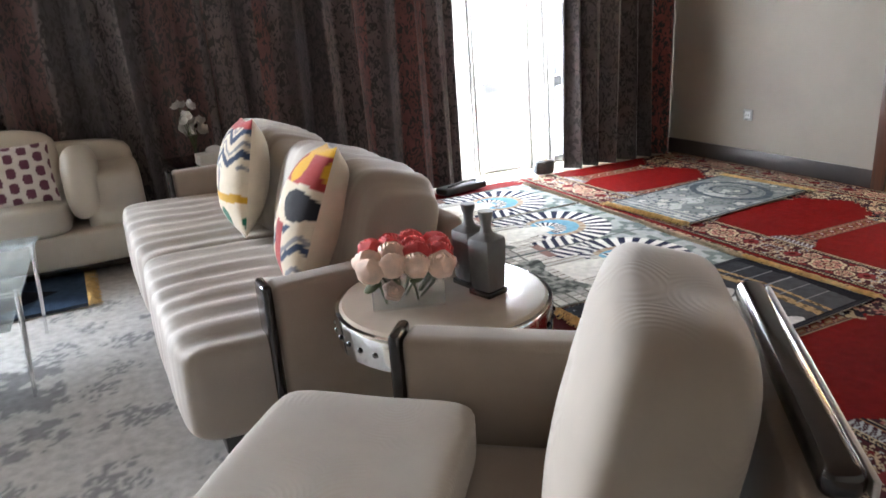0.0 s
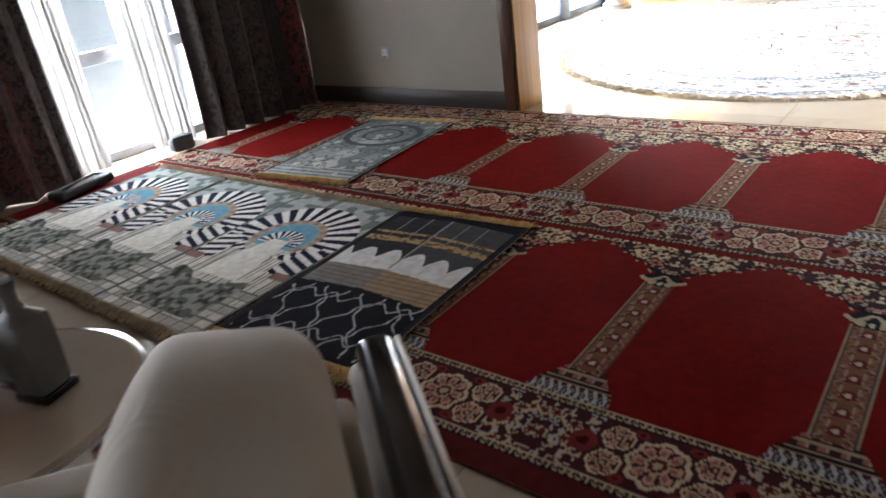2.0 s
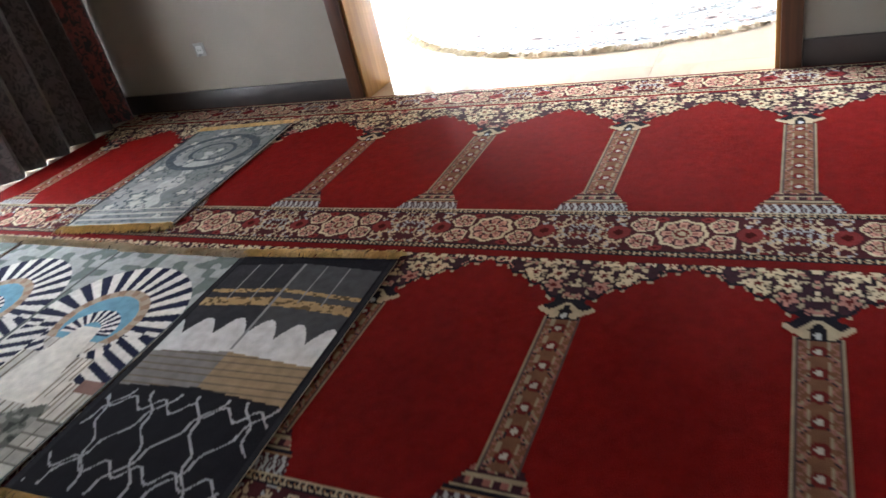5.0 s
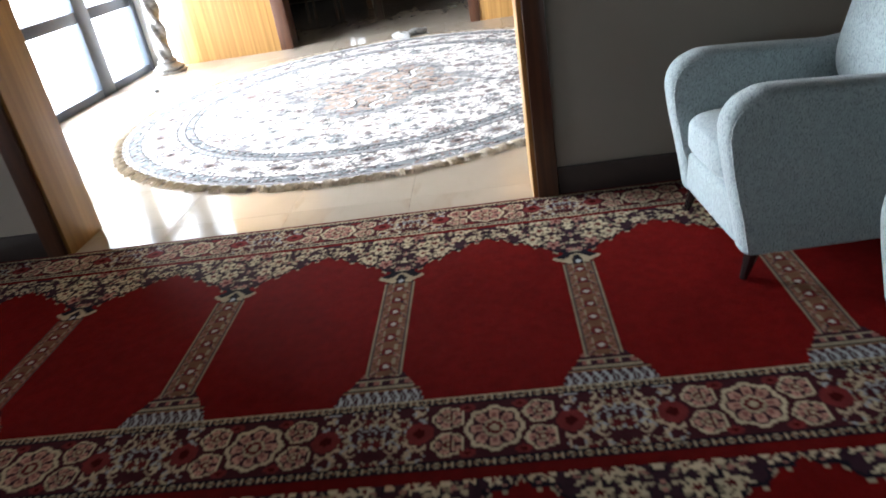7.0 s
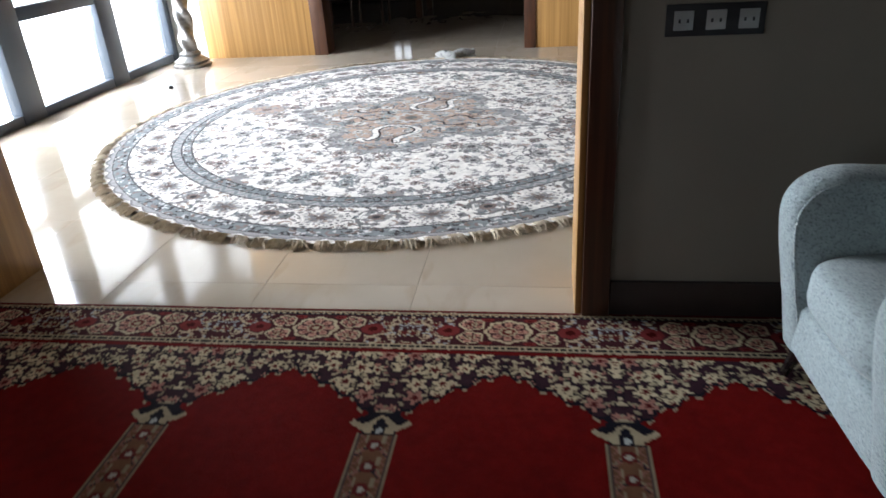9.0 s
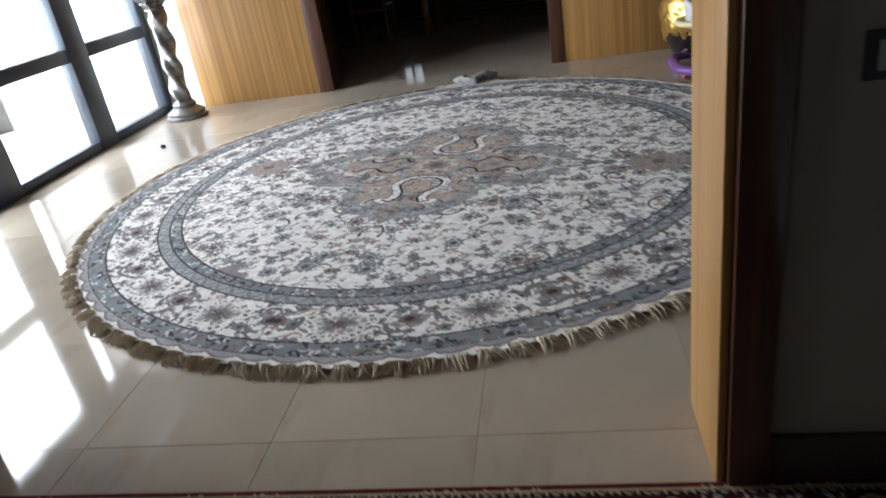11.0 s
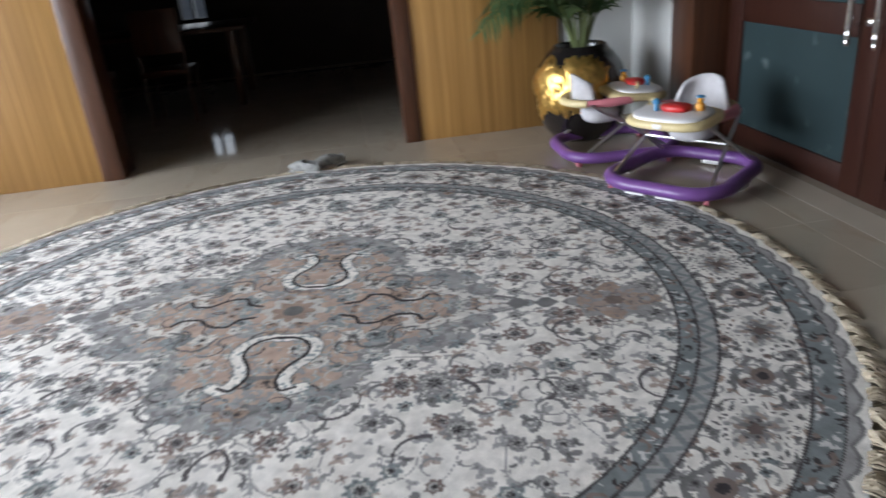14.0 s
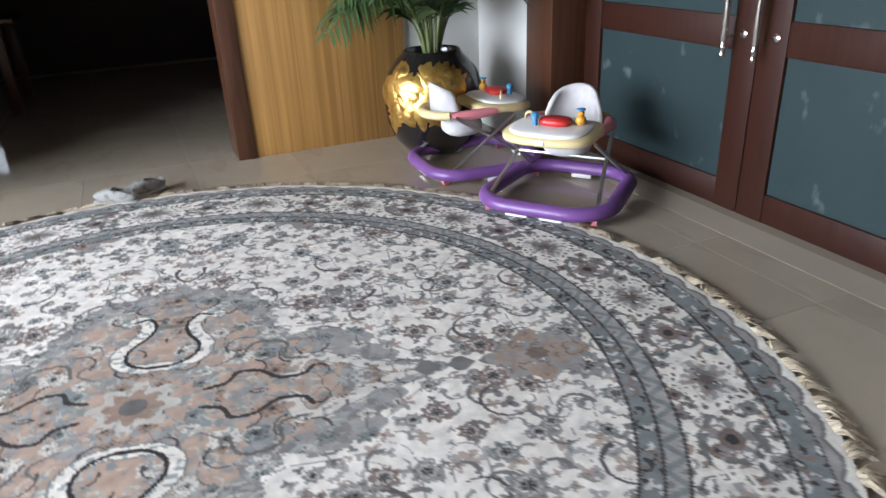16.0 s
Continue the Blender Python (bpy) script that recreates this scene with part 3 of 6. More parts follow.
# frosted double doors in the hall's south wall
def double_door():
    y = HS - 0.20
    d = thing("door_1", "closed red-brown wooden double doors with frosted glass panels and long chrome handles", "double door", kind="structure")
    part("door_frame", box(8.565, 8.84, HS - 0.303, HS + 0.02, 0, 2.5, 0.005), M["walnut"], d, "dark brown deep door frame")
    part("door_frame", box(5.92, 6.10, HS - 0.303, HS + 0.02, 0, 2.5, 0.005), M["walnut"], d)
    part("door_frame", box(6.10, 8.565, HS - 0.303, HS + 0.02, 2.40, 2.497, 0.005), M["walnut"], d)
    for x0, x1 in ((7.336, 8.560), (6.105, 7.331)):
        leaf = part("door_leaf", box(x0, x0 + 0.135, y - 0.045, y, 0.01, 2.395, 0.004), M["mahogany"], d)
        part("stile", box(x1 - 0.14, x1, y - 0.045, y, 0.01, 2.395, 0.004), M["mahogany"], leaf)
        for z0, z1 in ((0.01, 0.14), (0.72, 0.86), (1.55, 1.68), (2.27, 2.395)):
            part("rail", box(x0 + 0.135, x1 - 0.14, y - 0.043, y - 0.003, z0, z1, 0.004), M["mahogany"], leaf)
        for z0, z1 in ((0.14, 0.72), (0.86, 1.55), (1.68, 2.27)):
            part("pane", box(x0 + 0.135, x1 - 0.14, y - 0.028, y - 0.018, z0, z1), M["frosted"], leaf, "frosted grey-green glass", smooth=False)
    for x in (7.470, 7.300):
        h = part("handle", lathe([(0.006, 0.69), (0.013, 0.705), (0.009, 0.72), (0.015, 0.735), (0.010, 0.75), (0.0145, 0.77), (0.0145, 1.35), (0.010, 1.37), (0.015, 1.39), (0.006, 1.42)], 14), M["chrome"], d, "long chrome bar handle")
        h.location = (x, y + 0.055, 0)
        for z in (0.78, 1.33):
            part("handle_post", tube([(x, y - 0.002, z), (x, y + 0.055, z)], 0.008), M["chrome"], d)
        part("lock_rose", moved(lathe([(0.019, 0), (0.019, 0.006), (0.012, 0.010)], 18), pose(x - 0.055, y - 0.001, 0.79, -90, 0, 0)), M["chrome"], d)
    return d


double_door()
setting("threshold", box(5.92, 8.84, HS - 0.16, HS + 0.01, -0.002, 0.0008), M["pale_stone"], "pale stone sill before the double doors", "threshold")


# curtains
def curtain(name, x0, x1, y, z0, z1, folds, depth, bands, label, seed):
    rng = np.random.default_rng(seed)
    n, rows = int(folds * 14), 26
    me = bpy.data.meshes.new(name)
    xs = np.linspace(0, 1, n)
    wob = np.cumsum(rng.uniform(0.55, 1.45, n))
    wob = wob / wob[-1]
    verts, cols = [], []
    for r in range(rows):
        t = r / (rows - 1)
        for i, u in enumerate(xs):
            ph = 2 * math.pi * folds * wob[i]
            amp = depth * (0.55 + 0.45 * (1 - t)) * (0.75 + 0.5 * hashed(np.floor(ph / 6.283), 2.0, seed))
            sway = 0.018 * math.sin(3 * t + ph * 0.31)
            verts.append((x0 + (x1 - x0) * u + sway + 0.01 * math.sin(ph * 2), y + amp * math.sin(ph), z0 + (z1 - z0) * t))
            k = float(soft_noise(np.array(u * (x1 - x0) * 7.0), np.array(0.5), seed + 5))
            c = bands[1] if k > 0.62 else bands[0] if k > 0.3 else bands[2]
            cols.append((*c, 1))
    faces = [(r * n + i, r * n + i + 1, (r + 1) * n + i + 1, (r + 1) * n + i) for r in range(rows - 1) for i in range(n - 1)]
    me.from_pydata(verts, [], faces)
    at = me.attributes.new("yarn", "FLOAT_COLOR", "POINT")
    at.data.foreach_set("color", np.array(cols, dtype=np.float32).ravel())
    me.materials.append(M["sheer"] if bands[0][0] > 0.5 else M["curtain"])
    me.shade_smooth()
    ob = new(name, me)
    so = ob.modifiers.new("cloth", "SOLIDIFY")
    so.thickness = 0.003
    return tagged(ob, label, "curtain")


DARK = ((0.125, 0.105, 0.105), (0.115, 0.062, 0.060), (0.060, 0.053, 0.057))
WINE = ((0.125, 0.095, 0.095), (0.155, 0.062, 0.058), (0.070, 0.052, 0.056))
GREY = ((0.095, 0.080, 0.080), (0.22, 0.060, 0.052), (0.058, 0.048, 0.052))
VOILE = ((0.8, 0.8, 0.8), (0.8, 0.8, 0.8), (0.8, 0.8, 0.8))
curtain("curtain", -1.40, 0.75, 4.70, 0.02, 2.75, 10, 0.060, DARK, "floor-length dark grey and maroon figured curtain", 3)
curtain("curtain", 0.70, 2.54, 4.645, 0.004, 2.75, 8.5, 0.060, WINE, "floor-length dark grey and maroon figured curtain beside the window", 8)
curtain("curtain", 3.45, 4.575, 4.555, 0.004, 2.75, 6, 0.070, GREY, "gathered grey and red figured curtain in the corner", 14)
curtain("sheer_curtain", 2.50, 2.81, 4.76, 0.01, 2.75, 6, 0.022, VOILE, "gathered white sheer curtain at the window", 21)
curtain("sheer_curtain", 3.14, 3.50, 4.76, 0.01, 2.75, 6, 0.025, VOILE, "gathered white sheer curtain at the window", 22)


# ---- woven floor coverings ----
RED, CREAM, INK = lin(0.132, 0.0048, 0.0043), lin(0.50, 0.42, 0.28), lin(0.011, 0.010, 0.016)
TAN, MAROON, SLATE, ROSE = lin(0.27, 0.155, 0.080), lin(0.105, 0.014, 0.014), lin(0.25, 0.265, 0.27), lin(0.42, 0.20, 0.16)
PITCH, COL0 = 0.656, 0.236


def prayer_rule(X, Y):
    col = np.empty((*X.shape, 3))
    col[:] = RED
    brush = soft_noise(X * 5, Y * 9, 31)
    col *= (0.92 + 0.16 * brush)[..., None]
    second = X >= 2.975
    u = np.where(X >= 4.345, X - 4.30, np.where(second, X - 2.985, X - 1.690))   # along the niche
    border = (X >= 4.345)
    c = np.where(second, (Y - COL0) / PITCH, (Y - 0.187) / 0.640)
    off = (c - np.round(c)) * PITCH                          # from the pillar's middle
    mid = (c - np.floor(c) - 0.5) * PITCH                    # from the niche's middle
    a = np.abs(off)
    body = (X >= 1.690) & ~border
    # rosette band: one large rosette with four ovals round it in each niche's width, scrollwork under the pillars
    band = ((u >= 0.0) & (u < 0.275) & body) | (border & (X < 4.575))
    bu = np.where(border, (X - 4.35) / 0.22 * 0.275, u)
    dye(col, band, MAROON * 0.42 + INK * 0.6)
    scroll = band & (a < 0.150)
    for cell, k, w, c in ((0.044, 13, 0.125, CREAM * 0.85), (0.036, 16, 0.120, SLATE * 1.2), (0.058, 19, 0.095, CREAM * 0.65 + ROSE * 0.2)):
        on, own = commas(bu + 3, np.abs(off) + 7, cell, k, w)
        dye(col, scroll & on & (own > 0.15), c)
    d, own, ang = blooms(bu, np.abs(off) + 7, 0.075, 11, 0.20, 0.30, 5, 0.3)
    dye(col, scroll & (d < 1.0), CREAM * 0.7)
    dye(col, scroll & (d < 0.7), MAROON)
    for cu, cm, ru, rm, petals in ((0.137, 0.0, 0.088, 0.082, 8), (0.088, 0.122, 0.046, 0.046, 5), (0.088, -0.122, 0.046, 0.046, 5),
                                   (0.186, 0.122, 0.046, 0.046, 5), (0.186, -0.122, 0.046, 0.046, 5),
                                   (0.137, 0.200, 0.046, 0.038, 2), (0.137, -0.200, 0.046, 0.038, 2), (0.052, 0.072, 0.016, 0.022, 2), (0.222, 0.072, 0.016, 0.022, 2), (0.052, -0.072, 0.016, 0.022, 2), (0.222, -0.072, 0.016, 0.022, 2)):
        du, dm = (bu - cu) / ru, (mid - cm) / rm
        an = np.arctan2(du, dm)
        r = np.hypot(du, dm) / (0.95 + 0.06 * np.cos(petals * an))
        z = band & (r < 1.0)
        if petals == 2:
            dye(col, z, MAROON * 1.5)
            dye(col, z & (r < 0.4), RED * 0.4)
            continue
        dye(col, z, CREAM * 0.95)
        dye(col, z & (r < 0.84), INK + MAROON * 0.3)
        dye(col, z & (r < 0.78) & (np.cos(petals * an) > -0.55), ROSE * 0.85 + CREAM * 0.16)
        dye(col, z & (r < 0.62) & (np.cos(petals * an) > 0.35), ROSE * 0.45 + MAROON * 0.4)
        dye(col, z & (r < 0.40), CREAM * 0.72)
        dye(col, z & (r < 0.30), MAROON)
        dye(col, z & (r < 0.15), CREAM * 0.75)
    # guard stripes with dots
    for lo in (0.0, 0.243):
        g = band & (bu >= lo) & (bu < lo + 0.032)
        dye(col, g, CREAM * 0.75)
        k = (Y / 0.021) % 1 - 0.5
        h = (bu - lo - 0.016) / 0.021
        dye(col, g & (np.hypot(k, h) < 0.42), INK)
        dye(col, g & (np.hypot(k, h) < 0.18), TAN)
        dye(col, g & ((bu < lo + 0.004) | (bu > lo + 0.028)), INK)
    # pillar base: a tasselled foot, a stepped plinth
    foot = body & (u >= 0.275) & (u < 0.345) & (a < 0.132 - (u - 0.275) * 0.30)
    dye(col, foot, MAROON * 0.35 + INK)
    k = (off / 0.028 + 0.25 * np.sin((u - 0.275) * 90)) % 1
    dye(col, foot & (k < 0.40) & (u < 0.335), SLATE * 1.35)
    dye(col, foot & (k > 0.62) & (k < 0.78) & (u < 0.318), SLATE * 0.8)
    dye(col, foot & (u > 0.328), TAN * 0.9)
    dye(col, foot & (u > 0.335), INK)
    plinth = body & (u >= 0.345) & (u < 0.415) & (a < 0.100 - (u - 0.345) * 0.55)
    dye(col, plinth, MAROON * 0.25 + INK)
    dye(col, plinth & (((u - 0.345) % 0.035) < 0.008), CREAM * 0.55)
    dye(col, plinth & ((off / 0.046) % 1 < 0.50) & (((u - 0.345) % 0.035) > 0.015), ROSE * 0.45 + MAROON * 0.5)
    dye(col, plinth & ((off / 0.046) % 1 < 0.16) & (((u - 0.345) % 0.035) > 0.015), CREAM * 0.6)
    # shaft
    shaft = body & (u >= 0.405) & (u < 0.965) & (a < 0.055)
    dye(col, shaft, TAN * 0.42 + MAROON * 0.35)
    su, sv = ((u - 0.41) / 0.078) % 1 - 0.5, off / 0.078
    r = np.hypot(su, sv)
    dye(col, shaft & (np.abs(su + 0.34 - 0.30 * np.cos(sv * 4.2)) < 0.085), INK * 1.5)
    dye(col, shaft & (np.abs(su + 0.20 - 0.30 * np.cos(sv * 4.2)) < 0.055), CREAM * 0.45)
    dye(col, shaft & (np.abs(np.abs(sv) - 0.46 - 0.14 * np.cos(su * 12)) < 0.06), ROSE * 0.55)
    dye(col, shaft & (np.abs(np.abs(sv) - 0.30) < 0.05) & (su > 0.1), CREAM * 0.5)
    dye(col, shaft & (r < 0.27), MAROON * 1.1)
    dye(col, shaft & (r < 0.125), SLATE * 0.9 + CREAM * 0.30)
    dye(col, shaft & (a > 0.0505), CREAM * 0.48)
    dye(col, shaft & (a > 0.044) & (a <= 0.0505), INK * 2 + TAN * 0.2)
    # capital
    cu, cv = (u - 1.005) / 0.050, off / 0.080
    cap = body & (np.abs(cu) < 1) & (np.abs(cv) < 0.82 + 0.25 * np.cos(cu * 4))
    dye(col, cap, INK)
    dye(col, cap & (np.abs(cu - 0.35 * np.cos(cv * 5.0)) < 0.26), CREAM * 0.70)
    dye(col, cap & (np.hypot((cu + 0.55) * 1.2, (np.abs(cv) - 0.38) * 2.4) < 0.42), CREAM * 0.75)
    dye(col, cap & (np.hypot(cu - 0.1, cv * 1.8) < 0.26), INK)
    dye(col, cap & (np.hypot(cu + 0.62, cv * 1.8) < 0.22), SLATE * 1.6)
    # spandrel: foliage above the cusped arch
    d_arch = np.clip((a - 0.035) / 0.2975, 0, 1)
    edge = 1.040 + 0.215 * d_arch ** 0.86 + 0.012 * np.cos(d_arch * 25)
    spand = body & (u > edge) & (u < np.where(second, 1.342, 1.272))
    dye(col, spand, INK * 1.2 + MAROON * 0.2)
    ao = np.abs(off)
    for cell, k, w, c in ((0.050, 55, 0.135, CREAM * 0.80), (0.066, 58, 0.110, ROSE * 0.75), (0.040, 62, 0.120, CREAM * 0.55)):
        on, own = commas(u, ao + 3, cell, k, w)
        dye(col, spand & on & (own > 0.2), c)
    dd, own, ang = blooms(u, ao + 3, 0.072, 53, 0.26, 0.46, 5, 0.6, 0.35)
    dye(col, spand & (dd < 1.2), INK)
    dye(col, spand & (dd < 1.0) & (own > 0.40), CREAM)
    dye(col, spand & (dd < 1.0) & (own <= 0.40), ROSE * 0.8)
    dye(col, spand & (dd < 0.42), MAROON * 0.9)
    dye(col, body & (np.abs(u - edge) < 0.007) & (a > 0.03), INK)
    dye(col, body & (u > edge - 0.016) & (u < edge - 0.005) & (a > 0.05) & (np.cos(d_arch * 52) > 0.2), CREAM * 0.6)
    dye(col, (X > 4.327) & (X < 4.345), RED * 0.9)
    dye(col, (X > 2.947) & (X < 2.985), RED * 0.85)
    dye(col, X > 4.575, MAROON)
    dye(col, X < 1.690, MAROON * 0.75)
    return col


carpet = thing("prayer_carpet", "red prayer carpet woven with cream arches, pillars and rosette borders", "carpet")
part("backing", box(1.61, 4.585, -2.6, 4.48, -0.003, 0.008, 0.003), M["backing"], carpet, smooth=False)
woven("weave", 1.612, 4.583, -1.0, 4.478, 0.0062, prayer_rule, M["yarn"], carpet, 0.012)
woven("weave", 1.612, 4.583, -2.598, -1.0, 0.02, prayer_rule, M["yarn"], carpet, 0.012)


def kaaba_rule(X, Y):
    """Local: x from the near fringe (0) to the far end (1.18), y across 0 to 0.68."""
    col = np.empty((*X.shape, 3))
    col[:] = lin(0.010, 0.010, 0.014)
    white, gold, grey = lin(0.60, 0.60, 0.60), lin(0.36, 0.245, 0.12), lin(0.17, 0.17, 0.175)
    # interlaced lattice
    low = (X > 0.03) & (X < 0.40)
    p, q = X / 0.115, Y / 0.115
    wig = 0.10 * np.sin(q * 6.28)
    net = np.abs(((p * 0.5 + wig) % 1) - 0.5) < 0.020
    net |= np.abs((((p * 0.5 + q * 0.866 + 0.08 * np.sin(p * 6.28)) * 0.75) % 1) - 0.5) < 0.026
    net |= np.abs((((p * 0.5 - q * 0.866 + 0.08 * np.sin(p * 6.28)) * 0.75) % 1) - 0.5) < 0.026
    dye(col, low & net & (Y > 0.03) & (Y < 0.65), lin(0.36, 0.36, 0.38))
    # the draped building, two faces
    corner = 0.36
    skew = np.where(Y < corner, (corner - Y) * 0.18, (Y - corner) * 0.12)
    h = X + skew * 0.6
    build = (h > 0.43) & (h < 1.08) & (Y > 0.03) & (Y < 0.655)
    right = Y < corner
    dye(col, build, lin(0.030, 0.031, 0.036))
    dye(col, build & right, lin(0.060, 0.062, 0.068))
    wall = build & (h < 0.60)
    dye(col, wall & right, lin(0.30, 0.22, 0.135))
    dye(col, wall & ~right, lin(0.20, 0.19, 0.18))
    dye(col, wall & ((X / 0.03) % 1 < 0.12), lin(0.14, 0.11, 0.08))
    scallop = 0.70 + 0.085 * (1 - np.abs(np.sin((Y - corner) * math.pi / 0.125)))
    dye(col, build & (h >= 0.59) & (h < 1.46 - scallop), white)
    for z0, z1 in ((0.83, 0.875), (0.905, 0.925)):
        s = build & (h > z0) & (h < z1)
        dye(col, s, gold)
        dye(col, s & (soft_noise(X * 90, Y * 60, 4) > 0.62), gold * 0.3)
    dye(col, build & (np.abs(Y - corner) < 0.005) & (h > 0.6), grey * 1.4)
    for yy in (0.16, 0.26, 0.46, 0.56):
        dye(col, build & (np.abs(Y - yy) < 0.003) & (h > 0.86), grey * 1.3)
    dye(col, (Y < 0.018) | (Y > 0.662), lin(0.02, 0.02, 0.025))
    return col


def mosque_rule(X, Y):
    col = np.empty((*X.shape, 3))
    col[:] = lin(0.60, 0.575, 0.52)
    streak = soft_noise(X * 2, Y * 30, 3)
    col *= (0.82 + 0.3 * streak)[..., None]
    # long paving lines that lead to the arch
    row = np.floor(Y / 0.047)
    start = 0.22 + 0.25 * hashed(row, row * 0 + 3.0, 5)
    ln = np.abs((Y / 0.047) % 1 - 0.5)
    dye(col, (ln > 0.40) & (X > start) & (X < 0.62 + 0.1 * hashed(row, row * 0, 6)), lin(0.19, 0.165, 0.135))
    dye(col, (ln < 0.10) & (X > start + 0.08) & (X < 0.60) & (hashed(row, row * 0, 9) > 0.5), lin(0.33, 0.30, 0.25))
    # garden and pavement at the foot
    g = X < 0.30 + 0.10 * soft_noise(X * 0 + 4, Y * 14, 2)
    n1 = soft_noise(X * 42, Y * 42, 6)
    bed = g & (np.abs(Y - 0.36) < 0.24) & (X > 0.07)
    dye(col, bed, lin(0.115, 0.125, 0.110))
    dye(col, bed & (n1 > 0.55), lin(0.26, 0.26, 0.235))
    dye(col, bed & (n1 < 0.22), lin(0.045, 0.050, 0.045))
    bx, by = np.floor(X / 0.052), np.floor(Y / 0.070)
    blocks = (X < 0.32) & ((np.abs(Y - 0.36) >= 0.24) | (X <= 0.07))
    dye(col, blocks & (hashed(bx, by, 8) > 0.45), lin(0.36, 0.345, 0.31))
    dye(col, blocks & (((X / 0.052) % 1 < 0.14) | ((Y / 0.070) % 1 < 0.10)), lin(0.12, 0.115, 0.10))
    # striped arches
    cx, cy = 0.76, 0.34
    r = np.hypot(X - cx, Y - cy)
    an = np.arctan2(X - cx, Y - cy)
    navy, pale = lin(0.012, 0.015, 0.042), lin(0.70, 0.68, 0.64)
    sky_top = (X > 0.80) & (r > 0.33)
    dye(col, sky_top, lin(0.34, 0.36, 0.35))
    dye(col, sky_top & (soft_noise(X * 22, Y * 22, 9) > 0.55), lin(0.14, 0.17, 0.16))
    ring = (r < 0.345) & (r > 0.190) & (X > 0.58)
    dye(col, ring, pale)
    dye(col, ring & (((an / 0.262) + np.where((r > 0.268) & (X < 0.74), 0.5, 0.0)) % 1 < 0.5), navy)
    inner = (r <= 0.190) & (X > 0.66)
    dye(col, inner, lin(0.40, 0.32, 0.24))
    dye(col, inner & ((an / 0.4) % 1 < 0.5) & (r > 0.155), lin(0.30, 0.20, 0.14))
    dye(col, inner & (r < 0.150), lin(0.15, 0.33, 0.45))
    lane = (np.abs(Y - cy) < 0.045 + 0.075 * np.clip((0.76 - X) / 0.3, 0, 1)) & (X > 0.36) & (X < 0.73)
    dye(col, lane, lin(0.70, 0.68, 0.62))
    r2 = np.hypot(X - 0.70, Y - cy)
    a2 = np.arctan2(X - 0.70, Y - cy)
    lowring = (r2 < 0.125) & (r2 > 0.055) & (X > 0.69)
    dye(col, lowring, pale)
    dye(col, lowring & ((a2 / 0.32) % 1 < 0.5), navy)
    side = (X > 0.47) & (X <= 0.70) & (np.abs(Y - cy) > 0.19) & (np.abs(Y - cy) < 0.335)
    dye(col, side, pale)
    dye(col, side & (((X + np.abs(Y - cy) * 0.4) / 0.062) % 1 < 0.5), navy)
    dye(col, (X > 0.44) & (X < 0.49) & (np.abs(Y - cy) > 0.24), lin(0.24, 0.14, 0.12))
    dye(col, (Y > 0.688) | (Y < 0.010), lin(0.10, 0.11, 0.11))
    return col


def grey_rule(X, Y):
    col = np.empty((*X.shape, 3))
    col[:] = lin(0.17, 0.185, 0.185)
    n1 = soft_noise(X * 9, Y * 9, 6)
    dye(col, n1 > 0.6, lin(0.25, 0.265, 0.26))
    v = np.abs(Y - 0.34)
    dye(col, (v < 0.05 + 0.03 * np.cos(X * 30)) & (X > 0.1) & (X < 0.8), lin(0.36, 0.37, 0.35))
    r = np.hypot(X - 0.80, (Y - 0.34) * 0.8)
    dye(col, (r < 0.23) & (r > 0.19), lin(0.06, 0.075, 0.09))
    dye(col, (r < 0.12) & (r > 0.10), lin(0.06, 0.075, 0.09))
    d, own, an = blooms(X, Y, 0.13, 17, 0.25, 0.5, 5)
    dye(col, (d < 1.0) & (d > 0.75), lin(0.08, 0.10, 0.11))
    dye(col, (d < 0.55) & (own > 0.5), lin(0.40, 0.40, 0.36))
    dye(col, (X < 0.16) & ((X / 0.05) % 1 < 0.4), lin(0.36, 0.36, 0.33))
    dye(col, (Y < 0.02) | (Y > 0.66), lin(0.045, 0.05, 0.055))
    return col


def blue_rule(X, Y):
    col = np.empty((*X.shape, 3))
    col[:] = lin(0.045, 0.075, 0.125)
    dye(col, np.abs(X - 0.5) + np.abs(Y - 0.34) * 1.4 < 0.42, lin(0.012, 0.014, 0.022))
    dye(col, (Y < 0.05) | (Y > 0.63), lin(0.010, 0.011, 0.016))
    return col


def prayer_mat(rule, length, width, m, label, mat_fringe, seed, group=""):
    t = thing("prayer_mat", label, "rug", m, group)
    rng = random.Random(seed)
    part("backing", box(0.002, length - 0.002, 0.002, width - 0.002, 0.0, 0.005, 0.002), M["pale_backing"], t, smooth=False)
    woven("weave", 0, length, 0, width, 0.0055, rule, M["yarn"], t, 0.009)
    for x, dx in ((0.0, -1), (length, 1)):
        starts = [(x, 0.004 + (width - 0.008) * i / 110, dx, 0) for i in range(111)]
        part("fringe", strands(starts, 0.062, 0.0045, rng, z=0.006), mat_fringe, t)
    return t


Z = 0.016
prayer_mat(kaaba_rule, 1.12, 0.685, pose(1.765, 1.425, Z, 0, 0, 2.8), "black prayer mat picturing a draped cube, with gold fringe", M["gold_fringe"], 1)
prayer_mat(mosque_rule, 1.20, 0.70, pose(1.64, 2.140, Z, 0, 0, 0.3), "grey prayer mat picturing blue and white striped arches", M["fringe"], 2, "arch prayer mats")
prayer_mat(mosque_rule, 1.20, 0.70, pose(1.65, 2.845, Z, 0, 0, -0.4), "grey prayer mat picturing blue and white striped arches", M["fringe"], 3, "arch prayer mats")
prayer_mat(mosque_rule, 1.20, 0.70, pose(1.66, 3.555, Z, 0, 0, 0.4), "grey prayer mat picturing blue and white striped arches", M["fringe"], 4, "arch prayer mats")
